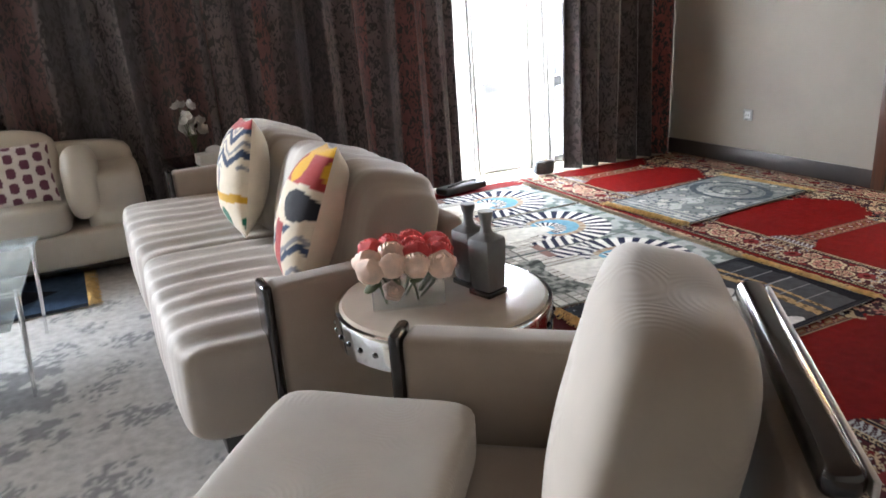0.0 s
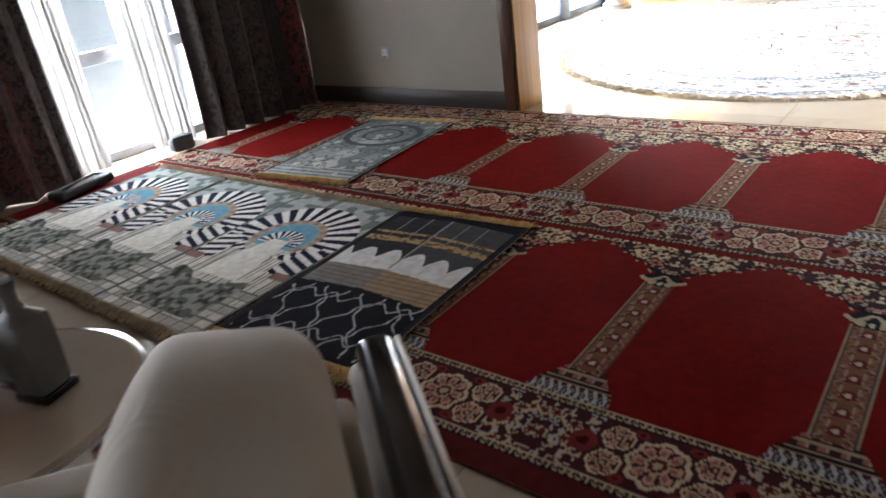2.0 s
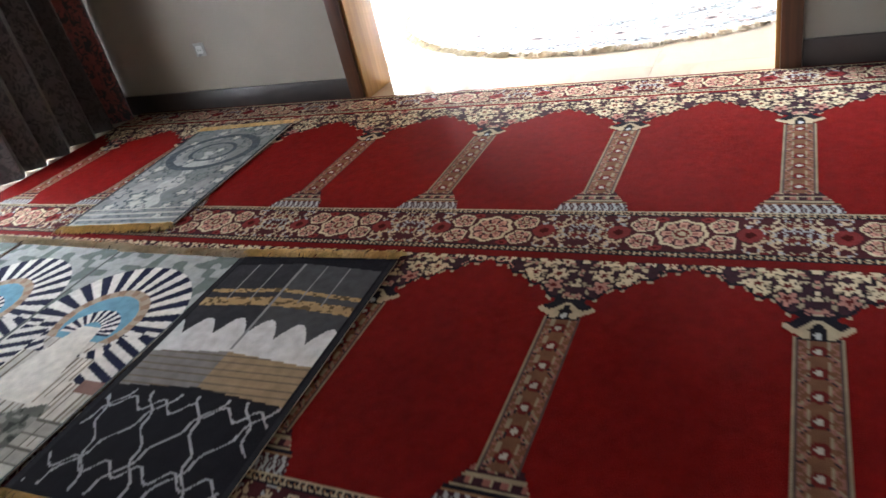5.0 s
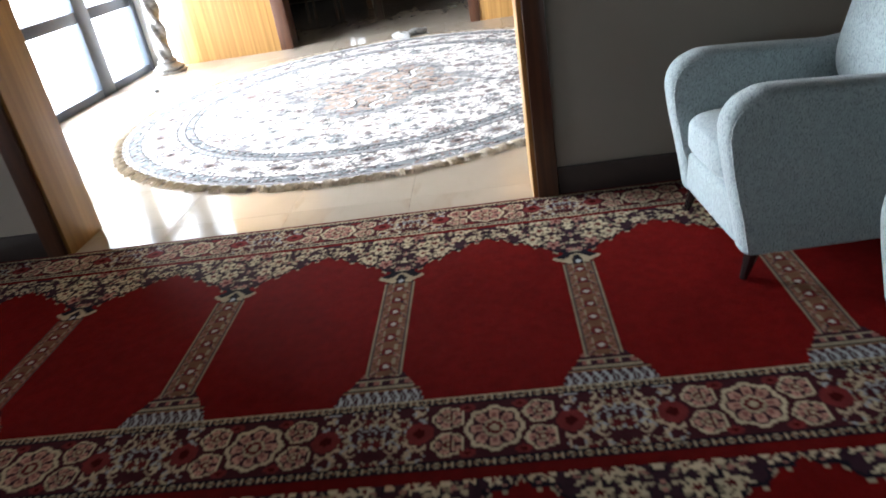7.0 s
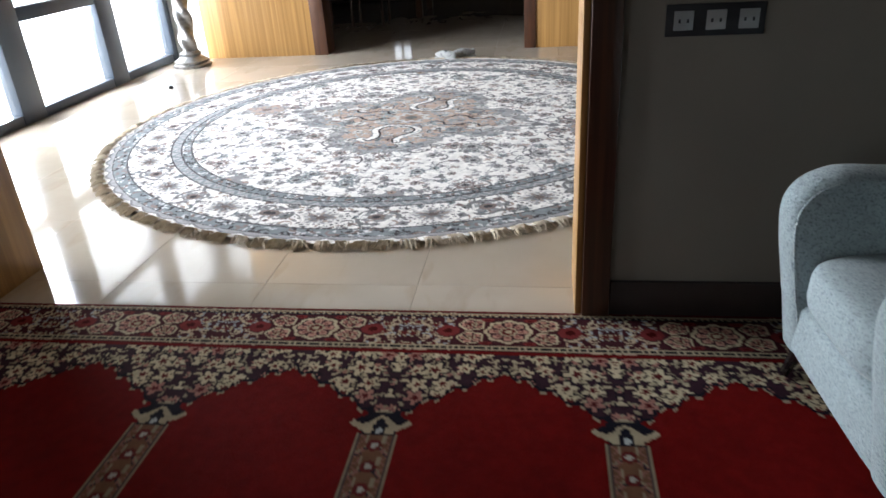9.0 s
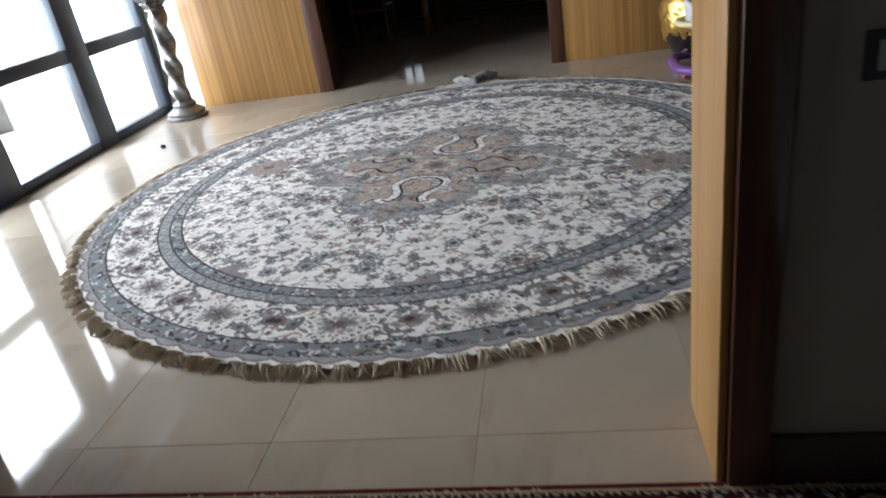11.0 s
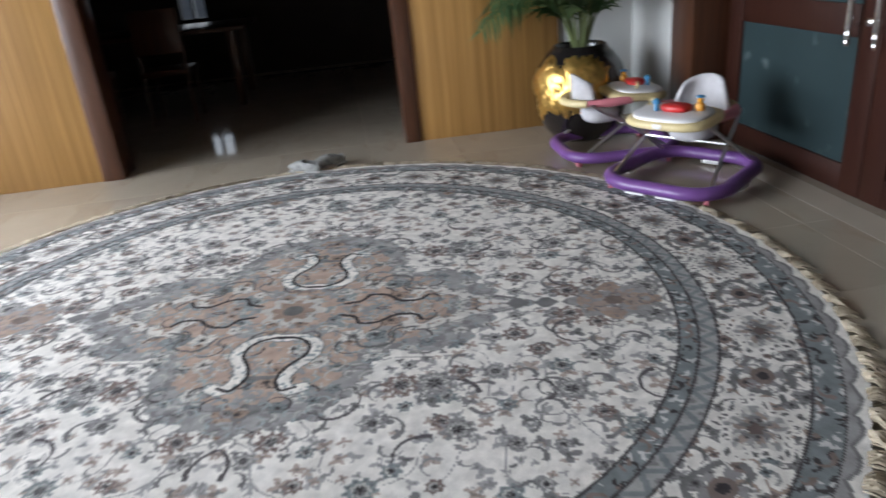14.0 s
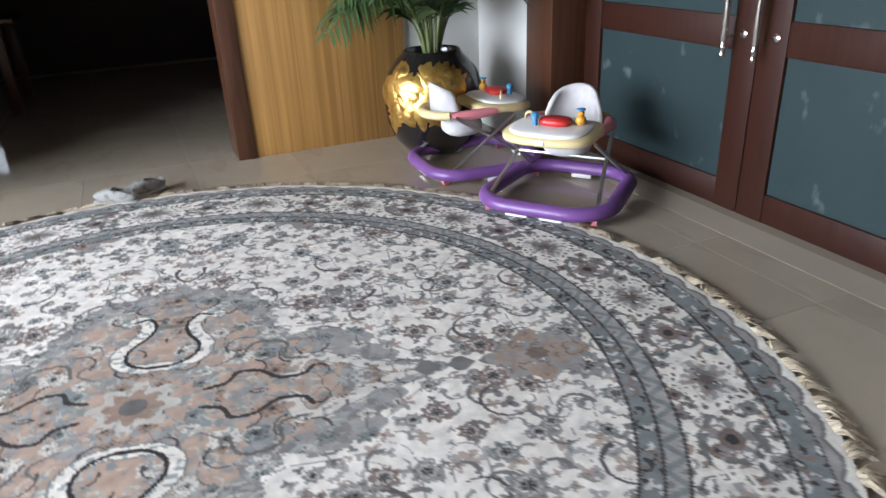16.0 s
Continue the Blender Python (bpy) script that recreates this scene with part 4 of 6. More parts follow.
prayer_mat(grey_rule, 1.13, 0.68, pose(3.08, 2.745, Z, 0, 0, 5.5), "grey-green prayer mat with pale borders and gold fringe", M["gold_fringe"], 5)
prayer_mat(blue_rule, 1.05, 0.68, pose(-1.22, 3.42, 0.010, 0, 0, 3.0), "dark blue prayer mat with gold fringe on the pale rug", M["gold_fringe"], 6)


# round rug in the hall
RC, RR, TILT_RUG = (7.05, 1.335), 1.940, -14.2
WHITE, GREY1, BLUE, PINK, BROWN, COAL = lin(0.80, 0.775, 0.74), lin(0.255, 0.250, 0.252), lin(0.235, 0.262, 0.270), lin(0.46, 0.345, 0.285), lin(0.19, 0.15, 0.14), lin(0.060, 0.055, 0.058)


def bouquet(col, zone, X, Y, cell, k, small, large, petals, palette, jitter=0.7):
    d, own, an = blooms(X, Y, cell, k, small, large, petals, jitter, 0.16)
    for lo, hi, c in palette:
        s = zone & (own >= lo) & (own < hi)
        dye(col, s & (d < 1.0), c)
        dye(col, s & (d < 0.95) & (d > 0.68) & (np.cos(an * petals * 2) > 0.3), c * 0.62)
        dye(col, s & (d < 0.45), c * 0.50 + 0.02)
        dye(col, s & (d < 0.22), COAL)
    return d


def round_rule(X, Y):
    """Local: u toward the far door, v along the medallion's length."""
    col = np.empty((*X.shape, 3))
    col[:] = WHITE
    r = np.hypot(X, Y) / 1.012
    th = np.arctan2(Y, X)
    field = r < 1.42
    sx, sy = np.abs(X), np.abs(Y + 0.03)                      # the drawing repeats in four quarters
    fuzz = 0.5 * soft_noise(X * 60, Y * 60, 88) + 0.5 * soft_noise(X * 130, Y * 130, 89)
    dye(col, field & tendrils(sx, sy, 2.2, 4, 0.016), GREY1 * 1.35)
    # sprigs of small leaves
    for cell, k, small, large, petals, c, cut in ((0.060, 61, 0.16, 0.40, 3, GREY1 * 1.60, 0.38), (0.075, 66, 0.14, 0.36, 4, PINK * 0.60 + GREY1 * 0.65, 0.50), (0.085, 70, 0.12, 0.36, 3, GREY1 * 0.90, 0.58)):
        d, own, an = blooms(sx + 0.2, sy + 0.1, cell, k, small, large, petals, 0.95, 0.42)
        dye(col, field & (d < 1.0) & (own > cut) & (fuzz > 0.22), c)
        dye(col, field & (d < 0.45) & (own > cut) & (fuzz > 0.5), c * 0.6)
    for cell, k, w, c, cut in ((0.085, 68, 0.070, GREY1 * 1.15, 0.45), (0.15, 72, 0.050, GREY1 * 0.8, 0.45), (0.24, 75, 0.030, COAL * 2.0, 0.55)):
        on, own = commas(sx, sy, cell, k, w)
        dye(col, field & on & (own > cut), c)
    # blossoms, then palmettes with dark hearts
    for cell, k, small, large, petals in ((0.165, 21, 0.15, 0.27, 7), (0.33, 43, 0.13, 0.205, 9)):
        d, own, an = blooms(sx + 0.31, sy + 0.12, cell, k, small, large, petals, 0.8, 0.16)
        tint = np.where((own > 0.55)[..., None], GREY1 * 1.15, np.where((own > 0.25)[..., None], BROWN * 1.35, BLUE * 1.05))
        z = field & (d < 1.0) & (fuzz > 0.26)
        col[z] = tint[z]
        z = field & (d < 0.80) & (np.cos(an * petals) > 0.25) & (fuzz > 0.40)
        col[z] = tint[z] * 0.62
        dye(col, field & (d < 0.62) & (d > 0.44) & (fuzz > 0.45), WHITE * 0.60)
        dye(col, field & (d < 0.40), GREY1 * 0.75)
        dye(col, field & (d < 0.34) & (np.cos(an * 5) > -0.1), COAL * 0.9)
    # spandrel clouds at the field's edge
    cloud = field & (r > 1.315 + 0.9 * np.abs(np.abs(np.mod(th, math.pi) - math.pi / 2) - 1.24) * 1.3 + 0.03 * np.cos(th * 60))
    dye(col, cloud, GREY1 * 1.05)
    bouquet(col, cloud, X, Y, 0.09, 77, 0.25, 0.4, 5, ((0, 1.01, PINK * 0.8),))
    # medallion
    fold = np.degrees(np.arctan2(np.abs(Y + 0.02), np.abs(X)))
    outer = np.interp(fold, [0, 10, 22, 30, 42, 53, 60, 66, 74, 84, 87, 90], [0.77, 0.72, 0.72, 0.65, 0.56, 0.53, 0.64, 0.73, 0.74, 0.79, 0.86, 0.93])
    outer = outer + 0.014 * np.cos(np.radians(fold) * 36) + 0.008 * np.cos(np.radians(fold) * 70)
    med = r < outer
    dye(col, med, GREY1 * 1.35)
    n1 = 0.6 * soft_noise(X * 22, Y * 22, 5) + 0.4 * soft_noise(X * 47, Y * 47, 6)
    dye(col, med & (n1 > 0.54), GREY1 * 0.95)
    ax0, ay0 = np.abs(X), np.abs(Y)
    rose = r < np.minimum(outer * 0.86 - 0.02, 0.60)
    dye(col, rose, PINK)
    dye(col, rose & (0.6 * soft_noise(ax0 * 24, ay0 * 24, 15) + 0.4 * soft_noise(X * 55, Y * 55, 16) > 0.62), GREY1 * 1.25)
    dye(col, rose & (0.6 * soft_noise(ax0 * 16, ay0 * 16, 19) + 0.4 * soft_noise(X * 50, Y * 50, 20) > 0.67), BLUE * 1.1)
    bouquet(col, med, np.abs(X), np.abs(Y), 0.115, 91, 0.20, 0.42, 5, ((0, 0.4, PINK * 0.8), (0.4, 0.7, BLUE * 0.9), (0.7, 1.01, WHITE * 0.8)), 0.8)
    ax, ay = np.abs(X), np.abs(Y + 0.03)
    dye(col, med & tendrils(ax, ay, 4.2, 14, 0.035), GREY1 * 0.75)
    for cell, k, w, c in ((0.07, 51, 0.07, WHITE * 0.62), (0.085, 54, 0.07, GREY1 * 1.2), (0.06, 57, 0.07, BLUE * 1.4), (0.12, 59, 0.035, COAL * 1.6)):
        on, own = commas(ax, ay, cell, k, w)
        dye(col, med & on & (own > 0.3), c)
    swan = [(0.205, 0.0), (0.208, 0.07), (0.25, 0.128), (0.32, 0.138), (0.40, 0.092), (0.47, 0.078), (0.53, 0.110), (0.515, 0.155)]
    swan = eased(swan)
    ds = line_distance(ax, ay, swan)
    dye(col, ds < 0.028, BLUE * 0.8)
    dye(col, ds < 0.0225, WHITE * 1.02)
    dye(col, (ds < 0.0225) & (soft_noise(X * 70, Y * 70, 33) > 0.66), BLUE * 1.5)
    dye(col, (line_distance(ax, ay + 0.025, swan) < 0.0070) & (ds < 0.031), COAL * 0.7)
    tulip = [(0.06, 0.42), (0.14, 0.455), (0.150, 0.50), (0.115, 0.57), (0.055, 0.68), (0.0, 0.80)]
    tulip = eased(tulip)
    dt = line_distance(ax, ay, tulip)
    dye(col, (dt < 0.026 + 0.012 * np.cos(ay * 70)) & (soft_noise(X * 60, Y * 60, 34) > 0.34), WHITE * 0.82)
    dye(col, (dt >= 0.024) & (dt < 0.029), GREY1)
    scroll = [(0.045, 0.17), (0.065, 0.23), (0.115, 0.26), (0.105, 0.33), (0.055, 0.39), (0.06, 0.46), (0.10, 0.49)]
    dye(col, line_distance(ax, ay, eased(scroll)) < 0.008, COAL * 0.9)
    scroll2 = [(0.20, 0.26), (0.28, 0.30), (0.26, 0.40), (0.17, 0.40), (0.15, 0.47)]
    dye(col, line_distance(ax, ay, eased(scroll2)) < 0.006, GREY1 * 0.6)
    star = r < 0.115 + 0.02 * np.cos(8 * th)
    dye(col, star & (soft_noise(X * 60, Y * 60, 93) > 0.3), WHITE * 0.65)
    dye(col, r < 0.075 + 0.012 * np.cos(8 * th), PINK * 0.7)
    dye(col, r < 0.040, GREY1 * 0.6)
    # pendants at both ends
    neck = (ax < 0.022 + 0.02 * np.cos(ay * 60)) & (ay > 0.78) & (ay < 1.03)
    dye(col, neck, GREY1 * 0.8)
    pa = np.arctan2(ay - 1.19, ax)
    pr = np.hypot(ax / 0.145, (ay - 1.19) / 0.17) / (0.93 + 0.10 * np.cos(8 * pa))
    dye(col, (pr < 1.0) & (soft_noise(X * 52, Y * 52, 96) > 0.22), GREY1 * 1.25)
    dye(col, (pr < 1.0) & (soft_noise(ax * 30, ay * 30, 2) > 0.6), PINK * 0.8)
    dye(col, (pr < 0.72) & (soft_noise(X * 46, Y * 46, 97) > 0.42), PINK * 0.6 + GREY1 * 0.35)
    on, own = commas(ax, ay, 0.055, 151, 0.07)
    dye(col, (pr < 1.0) & on, GREY1 * 0.75)
    dye(col, pr < 0.24, BROWN)
    # borders
    s = th * 1.5
    b1 = (r >= 1.405) & (r < 1.465)
    dye(col, b1, BLUE * 0.90)
    b4 = (r >= 1.772) & (r < 1.855)
    dye(col, b4, BLUE * 0.90)
    for cell, k, w, c, cut in ((0.052, 131, 0.15, COAL * 1.1, 0.20), (0.042, 134, 0.15, GREY1 * 2.3, 0.35), (0.060, 137, 0.13, BROWN * 1.2, 0.40)):
        on, own = commas(s, r - 1.405, cell, k, w)
        dye(col, ((r >= 1.411) & (r < 1.460) | (r >= 1.779) & (r < 1.85)) & on & (own > cut), c)
    b2 = (r >= 1.465) & (r < 1.525)
    dye(col, b2, GREY1 * 1.45)
    zig = np.abs(((s / 0.10) % 1) - 0.5) * 2
    dye(col, b2 & (np.abs((r - 1.465) / 0.06 - zig) < 0.24), BLUE * 0.95)
    dye(col, b2 & (np.abs((r - 1.465) / 0.06 - zig) > 0.55) & (soft_noise(s * 60, r * 60, 41) > 0.5), GREY1 * 0.9)
    b3 = (r >= 1.525) & (r < 1.772)
    dye(col, b3, WHITE * 0.97)
    m = ((s / 0.47) % 1 - 0.5) * 0.47
    for cell, k, w, c, cut in ((0.052, 141, 0.11, GREY1 * 1.25, 0.1), (0.070, 144, 0.10, PINK * 0.65 + GREY1 * 0.2, 0.3), (0.090, 147, 0.08, GREY1 * 0.62, 0.2)):
        on, own = commas(s, r, cell, k, w)
        dye(col, b3 & on & (own > cut), c)
    bouquet(col, b3, s, r, 0.062, 37, 0.20, 0.46, 4, ((0, 0.6, GREY1 * 0.95), (0.6, 0.85, BROWN * 1.3), (0.85, 1.01, BLUE * 0.9)), 0.9)
    an3 = np.arctan2(r - 1.652, m)
    q = np.hypot(m / 0.125, (r - 1.652) / 0.100) / (0.90 + 0.14 * np.cos(5 * an3 + 1.57) + 0.05 * np.cos(11 * an3))
    fz = soft_noise(s * 60, r * 60, 13)
    dye(col, b3 & (q < 1.12) & (q > 0.74), WHITE * 0.95)
    dye(col, b3 & (q < 1.02) & (q > 0.86) & ((an3 / 0.26) % 1 < 0.55) & (fz > 0.42), GREY1 * 0.62)
    dye(col, b3 & (q < 0.76) & (fz > 0.24), GREY1 * 1.3)
    dye(col, b3 & (q < 0.76) & (q > 0.48) & (np.cos(an3 * 13) > 0.2), WHITE * 0.75)
    dye(col, b3 & (q < 0.56) & (np.cos(an3 * 7) > 0.1), PINK * 0.5 + GREY1 * 0.4)
    dye(col, b3 & (q < 0.36) & (np.cos(an3 * 9) > 0.0), COAL * 1.6)
    dye(col, b3 & (q < 0.45) & (fz > 0.45), GREY1 * 0.8)
    dye(col, b3 & (q < 0.20), BROWN * 0.8)
    m2 = (((s / 0.47) + 0.5) % 1 - 0.5) * 0.47
    q2 = np.hypot(m2 / 0.085, (r - 1.645) / 0.075)
    an4 = np.arctan2(r - 1.645, m2)
    dye(col, b3 & (np.abs(q2 - 1.0 - 0.12 * np.cos(an4 * 3)) < 0.13) & (soft_noise(s * 25, r * 25, 17) > 0.42), GREY1 * 0.75)
    dye(col, b3 & (q2 < 0.80) & (np.cos(an4 * 5) > -0.2) & (fz > 0.3), GREY1 * 1.1)
    dye(col, b3 & (q2 < 0.45), BROWN * 1.1)
    dye(col, b3 & (q2 < 0.22), COAL)
    for rr in (1.405, 1.465, 1.525, 1.772, 1.855):
        dye(col, np.abs(r - rr) < 0.0045, COAL * 1.3)
    wave = 1.868 + 0.022 * np.abs(np.sin(th * 42))
    dye(col, (r >= 1.855) & (r < wave), GREY1 * 1.30)
    dye(col, np.abs(r - wave) < 0.006, GREY1 * 0.8)
    return col


rug = thing("round_rug", "large round ivory and grey floral rug with a central medallion", "rug", pose(RC[0], RC[1], 0, 0, 0, TILT_RUG))
bk = lathe([(RR - 0.01, -0.003), (RR - 0.004, 0.004), (RR - 0.012, 0.008)], 96)
part("backing", bk, M["pale_backing"], rug)
woven("weave", -RR, RR, -RR, RR, 0.0056, round_rule, M["yarn"], rug, 0.013, keep=lambda x, y: np.hypot(x, y) < RR - 0.003 + 0.006 * np.sin(np.arctan2(y, x) * 23))
rng = random.Random(11)
starts = []
for i in range(640):
    a = 2 * math.pi * (i // 5 * 5 + 2 + (i % 5 - 2) * 0.55) / 640
    starts.append(((RR - 0.012) * math.cos(a), (RR - 0.012) * math.sin(a), math.cos(a), math.sin(a)))
fr = part("fringe", strands(starts, 0.072, 0.0052, rng, tuft=6, z=0.013), M["fringe"], rug, "knotted cream fringe")


# pale area rug under the seats
def pale_rule(X, Y):
    col = np.empty((*X.shape, 3))
    col[:] = lin(0.50, 0.49, 0.475)
    n1 = soft_noise(X * 2.2, Y * 2.2, 4)
    n2 = soft_noise(X * 16, Y * 16, 8) * 0.6 + soft_noise(X * 34, Y * 34, 9) * 0.4
    d, own, an = blooms(X, Y, 0.26, 5, 0.22, 0.46, 6, 0.8)
    leaf = ((d < 1.0) & (n2 > 0.42) & (np.abs((d * 2.4) % 1 - 0.5) < 0.34)) | ((n1 > 0.62) & (n2 > 0.52))
    dye(col, leaf & (n1 > 0.34), lin(0.275, 0.275, 0.28))
    return col


ar = thing("area_rug", "pale grey area rug with a worn grey leaf pattern", "rug")
part("backing", box(-2.7, 0.98, -0.9, 4.35, -0.003, 0.004, 0.002), M["pale_backing"], ar, smooth=False)
woven("weave", -2.7, 0.98, -0.9, 4.35, 0.014, pale_rule, M["yarn"], ar, 0.008)


# ---- salon things ----
def at(bm, x, y, z, rx=0, ry=0, rz=0):
    return moved(bm, pose(x, y, z, rx, ry, rz))


def sofa():
    y0, y1 = 1.70, 3.74
    s = thing("sofa", "long beige two-seat sofa with black lacquered arm fronts", "sofa", pose(0.158, 1.622, 0.012, 0, 0, 2.4) @ pose(-0.16, -1.70, 0))
    part("base", box(0.24, 1.02, y0 + 0.02, y1 - 0.02, 0.075, 0.14, 0.008), M["black_wood"], s, "black lacquered plinth")
    for x in (0.30, 0.95):
        for y in (y0 + 0.22, y1 - 0.22):
            part("foot", box(x - 0.04, x + 0.04, y - 0.05, y + 0.05, 0.004, 0.075, 0.006), M["black_wood"], s)
    half = (y1 - y0) / 2
    for i in (0, 1):
        yc = y0 + half * (0.5 + i)
        b = puff(0.405, half / 2 + (0.016 if i == 0 else 0.012), 0.160, 9.0, 40, 0.005, i, 0.0085)
        part("seat_cushion", at(b, 0.545, yc - (0.018 if i == 0 else -0.014), 0.285, 0, 1.5, 0), M["seat_fabric"], s)
        b = puff(0.165, half / 2 - 0.006, 0.240, 4.4, 32, 0.008, 4 + i, 0.0080)
        part("back_cushion", at(b, 0.845, yc, 0.585, 0, 15, 0), M["seat_fabric"], s)
    part("back_panel", box(0.99, 1.07, y0 + 0.01, y1 - 0.01, 0.12, 0.66, 0.03, 4), M["panel_fabric"], s)
    for ya, yb in ((y0 - 0.048, y0 + 0.050), (y1 - 0.050, y1 + 0.048)):
        arm = part("armrest", box(0.425, 0.98, ya, yb, 0.12, 0.585, 0.022, 4), M["panel_fabric"], s)
        part("arm_front", box(0.395, 0.424, ya - 0.002, yb + 0.002, 0.10, 0.592, 0.012, 3), M["black_wood"], arm, "black lacquered strip")
    return s


sofa()


def throw_pillow(m, rule, label, size=0.23, thick=0.095):
    t = thing("throw_pillow", label, "pillow", m)
    n = 72
    us = np.linspace(-1, 1, n)
    U, V = np.meshgrid(us, us, indexing="ij")
    bulge = np.clip((1 - U ** 2) * (1 - np.abs(V) ** 2.2), 0, 1) ** 0.58
    pinch = 1 - 0.07 * (1 - V ** 2) * np.abs(U) ** 3
    pinch2 = 1 - 0.07 * (1 - U ** 2) * np.abs(V) ** 3
    for side, nm in ((1, "front"), (-1, "back")):
        me = bpy.data.meshes.new(nm)
        wr = 0.004 * (soft_noise(U * 5 + 3, V * 5, 7) - 0.5) * bulge
        P = np.stack([U * size * pinch, V * size * pinch2, side * (bulge * thick * 0.98 + wr)], axis=-1).reshape(-1, 3)
        faces = []
        for i in range(n - 1):
            for j in range(n - 1):
                f = (i * n + j, (i + 1) * n + j, (i + 1) * n + j + 1, i * n + j + 1)
                faces.append(f if side > 0 else f[::-1])
        me.from_pydata(P.tolist(), [], faces)
        if side > 0:
            a = me.attributes.new("yarn", "FLOAT_COLOR", "POINT")
            c = np.ones((n * n, 4), dtype=np.float32)
            c[:, :3] = rule(U, V).reshape(-1, 3)
            a.data.foreach_set("color", c.ravel())
        me.materials.append(M["cotton"] if side > 0 else M["cream_cotton"])
        me.shade_smooth()
        ob = new(nm, me)
        ob.parent = t
        if side < 0:
            ob["label"] = "plain cream back"
    return t


def ikat(k):
    def rule(U, V):
        col = np.empty((*U.shape, 3))
        col[:] = lin(0.66, 0.58, 0.46)
        W = V + 0.05 * soft_noise(U * 5, V * 5, k)
        navy, red, gold, green, black = lin(0.03, 0.05, 0.10), lin(0.36, 0.04, 0.04), lin(0.72, 0.40, 0.03), lin(0.01, 0.12, 0.07), lin(0.015, 0.015, 0.022)
        smoke = lin(0.22, 0.22, 0.24)
        zig = ((W * 2.6 + np.abs((U * 1.6) % 1 - 0.5) * 1.3) % 1)
        if k == 1:
            top = W > 0.42
            dye(col, top, red)
            dye(col, top & (np.hypot((U % 0.8 - 0.4) * 1.0, W - 0.66) < 0.24), gold)
            dye(col, top & (W > 0.86), gold)
            mid = (W <= 0.38) & (W > -0.08)
            dye(col, mid & (np.hypot((U + 0.75) % 1.0 - 0.5, (W - 0.15) * 1.5) < 0.30), black)
            low = (W <= -0.12) & (W > -0.80)
            dye(col, low & (zig < 0.28), navy)
            dye(col, low & (zig > 0.34) & (zig < 0.55), smoke)
            dye(col, low & (np.abs((U + 0.9) % 0.9 - 0.45) < 0.13), red)
            dye(col, W < -0.86, smoke)
        else:
            top = W > 0.15
            dye(col, top & (zig < 0.34), navy)
            dye(col, top & (zig > 0.5) & (zig < 0.66), smoke)
            dye(col, W > 0.84, red)
            ring = np.abs(np.hypot(U * 1.1, W + 0.02) - 0.30)
            dye(col, (ring < 0.07) & (W < 0.2), smoke)
            dye(col, (W < -0.28) & (W > -0.42), gold * 0.7)
            dye(col, (W < -0.45) & (np.hypot((U + 0.8) % 0.8 - 0.4, (W + 0.72) * 1.3) < 0.24), green)
            dye(col, np.abs(U + 0.92) < 0.10, lin(0.60, 0.16, 0.13))
        return col
    return rule


def dotted(U, V):
    col = np.empty((*U.shape, 3))
    col[:] = lin(0.60, 0.56, 0.53)
    p = U / 0.42
    q = V / 0.48 + 0.5 * (np.floor(p) % 2)
    r = np.maximum(np.abs(p % 1 - 0.5) * 1.25, np.abs(q % 1 - 0.5) * 1.15)
    r = np.hypot(p % 1 - 0.5, q % 1 - 0.5) * 0.6 + r * 0.4
    dye(col, r < 0.37, lin(0.13, 0.045, 0.075))
    return col


throw_pillow(pose(0.655, 1.975, 0.680, 0, 0, -12) @ pose(0, 0, 0, 90, 0, -90) @ pose(0, 0, 0, -22, 0, 7), ikat(1), "cream throw pillow printed with red, yellow and navy shapes", 0.240, 0.118)
throw_pillow(pose(0.575, 2.795, 0.692, 0, 0, -4) @ pose(0, 0, 0, 90, 0, -90) @ pose(0, 0, 0, -12, 0, 5), ikat(2), "cream throw pillow printed with navy swirls and green dots", 0.240, 0.110)


def cream_sofa():
    s = thing("cream_sofa", "cream leather sofa with rounded rolled arm against the curtains", "sofa")
    part("base", box(-2.35, 0.19, 3.98, 4.58, 0.05, 0.10, 0.01), M["black_wood"], s)
    part("body", at(puff(1.28, 0.32, 0.10, 12, 16, 0.002), -1.08, 4.26, 0.19), M["cream_leather"], s)
    for xc in (-0.72, -1.78):
        part("seat_cushion", at(puff(0.52, 0.30, 0.095, 7, 16, 0.004, xc), xc, 4.22, 0.365), M["cream_leather"], s)
        part("back_cushion", at(puff(0.50, 0.10, 0.22, 5, 14, 0.006, xc), xc, 4.46, 0.60, -12, 0, 0), M["cream_leather"], s)
    for xc in (0.04, -2.20):
        arm = part("armrest", at(puff(0.16, 0.30, 0.22, 7, 14, 0.003), xc, 4.30, 0.375), M["cream_leather"], s)
        part("arm_roll", at(puff(0.10, 0.24, 0.20, 3.2, 16, 0.004), xc - math.copysign(0.15, xc), 4.20, 0.520, 0, 0, 0), M["cream_leather"], arm)
    part("backrest", at(puff(1.26, 0.07, 0.30, 9, 14, 0.002), -1.08, 4.52, 0.42), M["cream_leather"], s)
    return s


cream_sofa()
throw_pillow(pose(-0.40, 4.10, 0.615, 68, 0, 6), dotted, "cream throw pillow with plum spots", 0.17, 0.06)


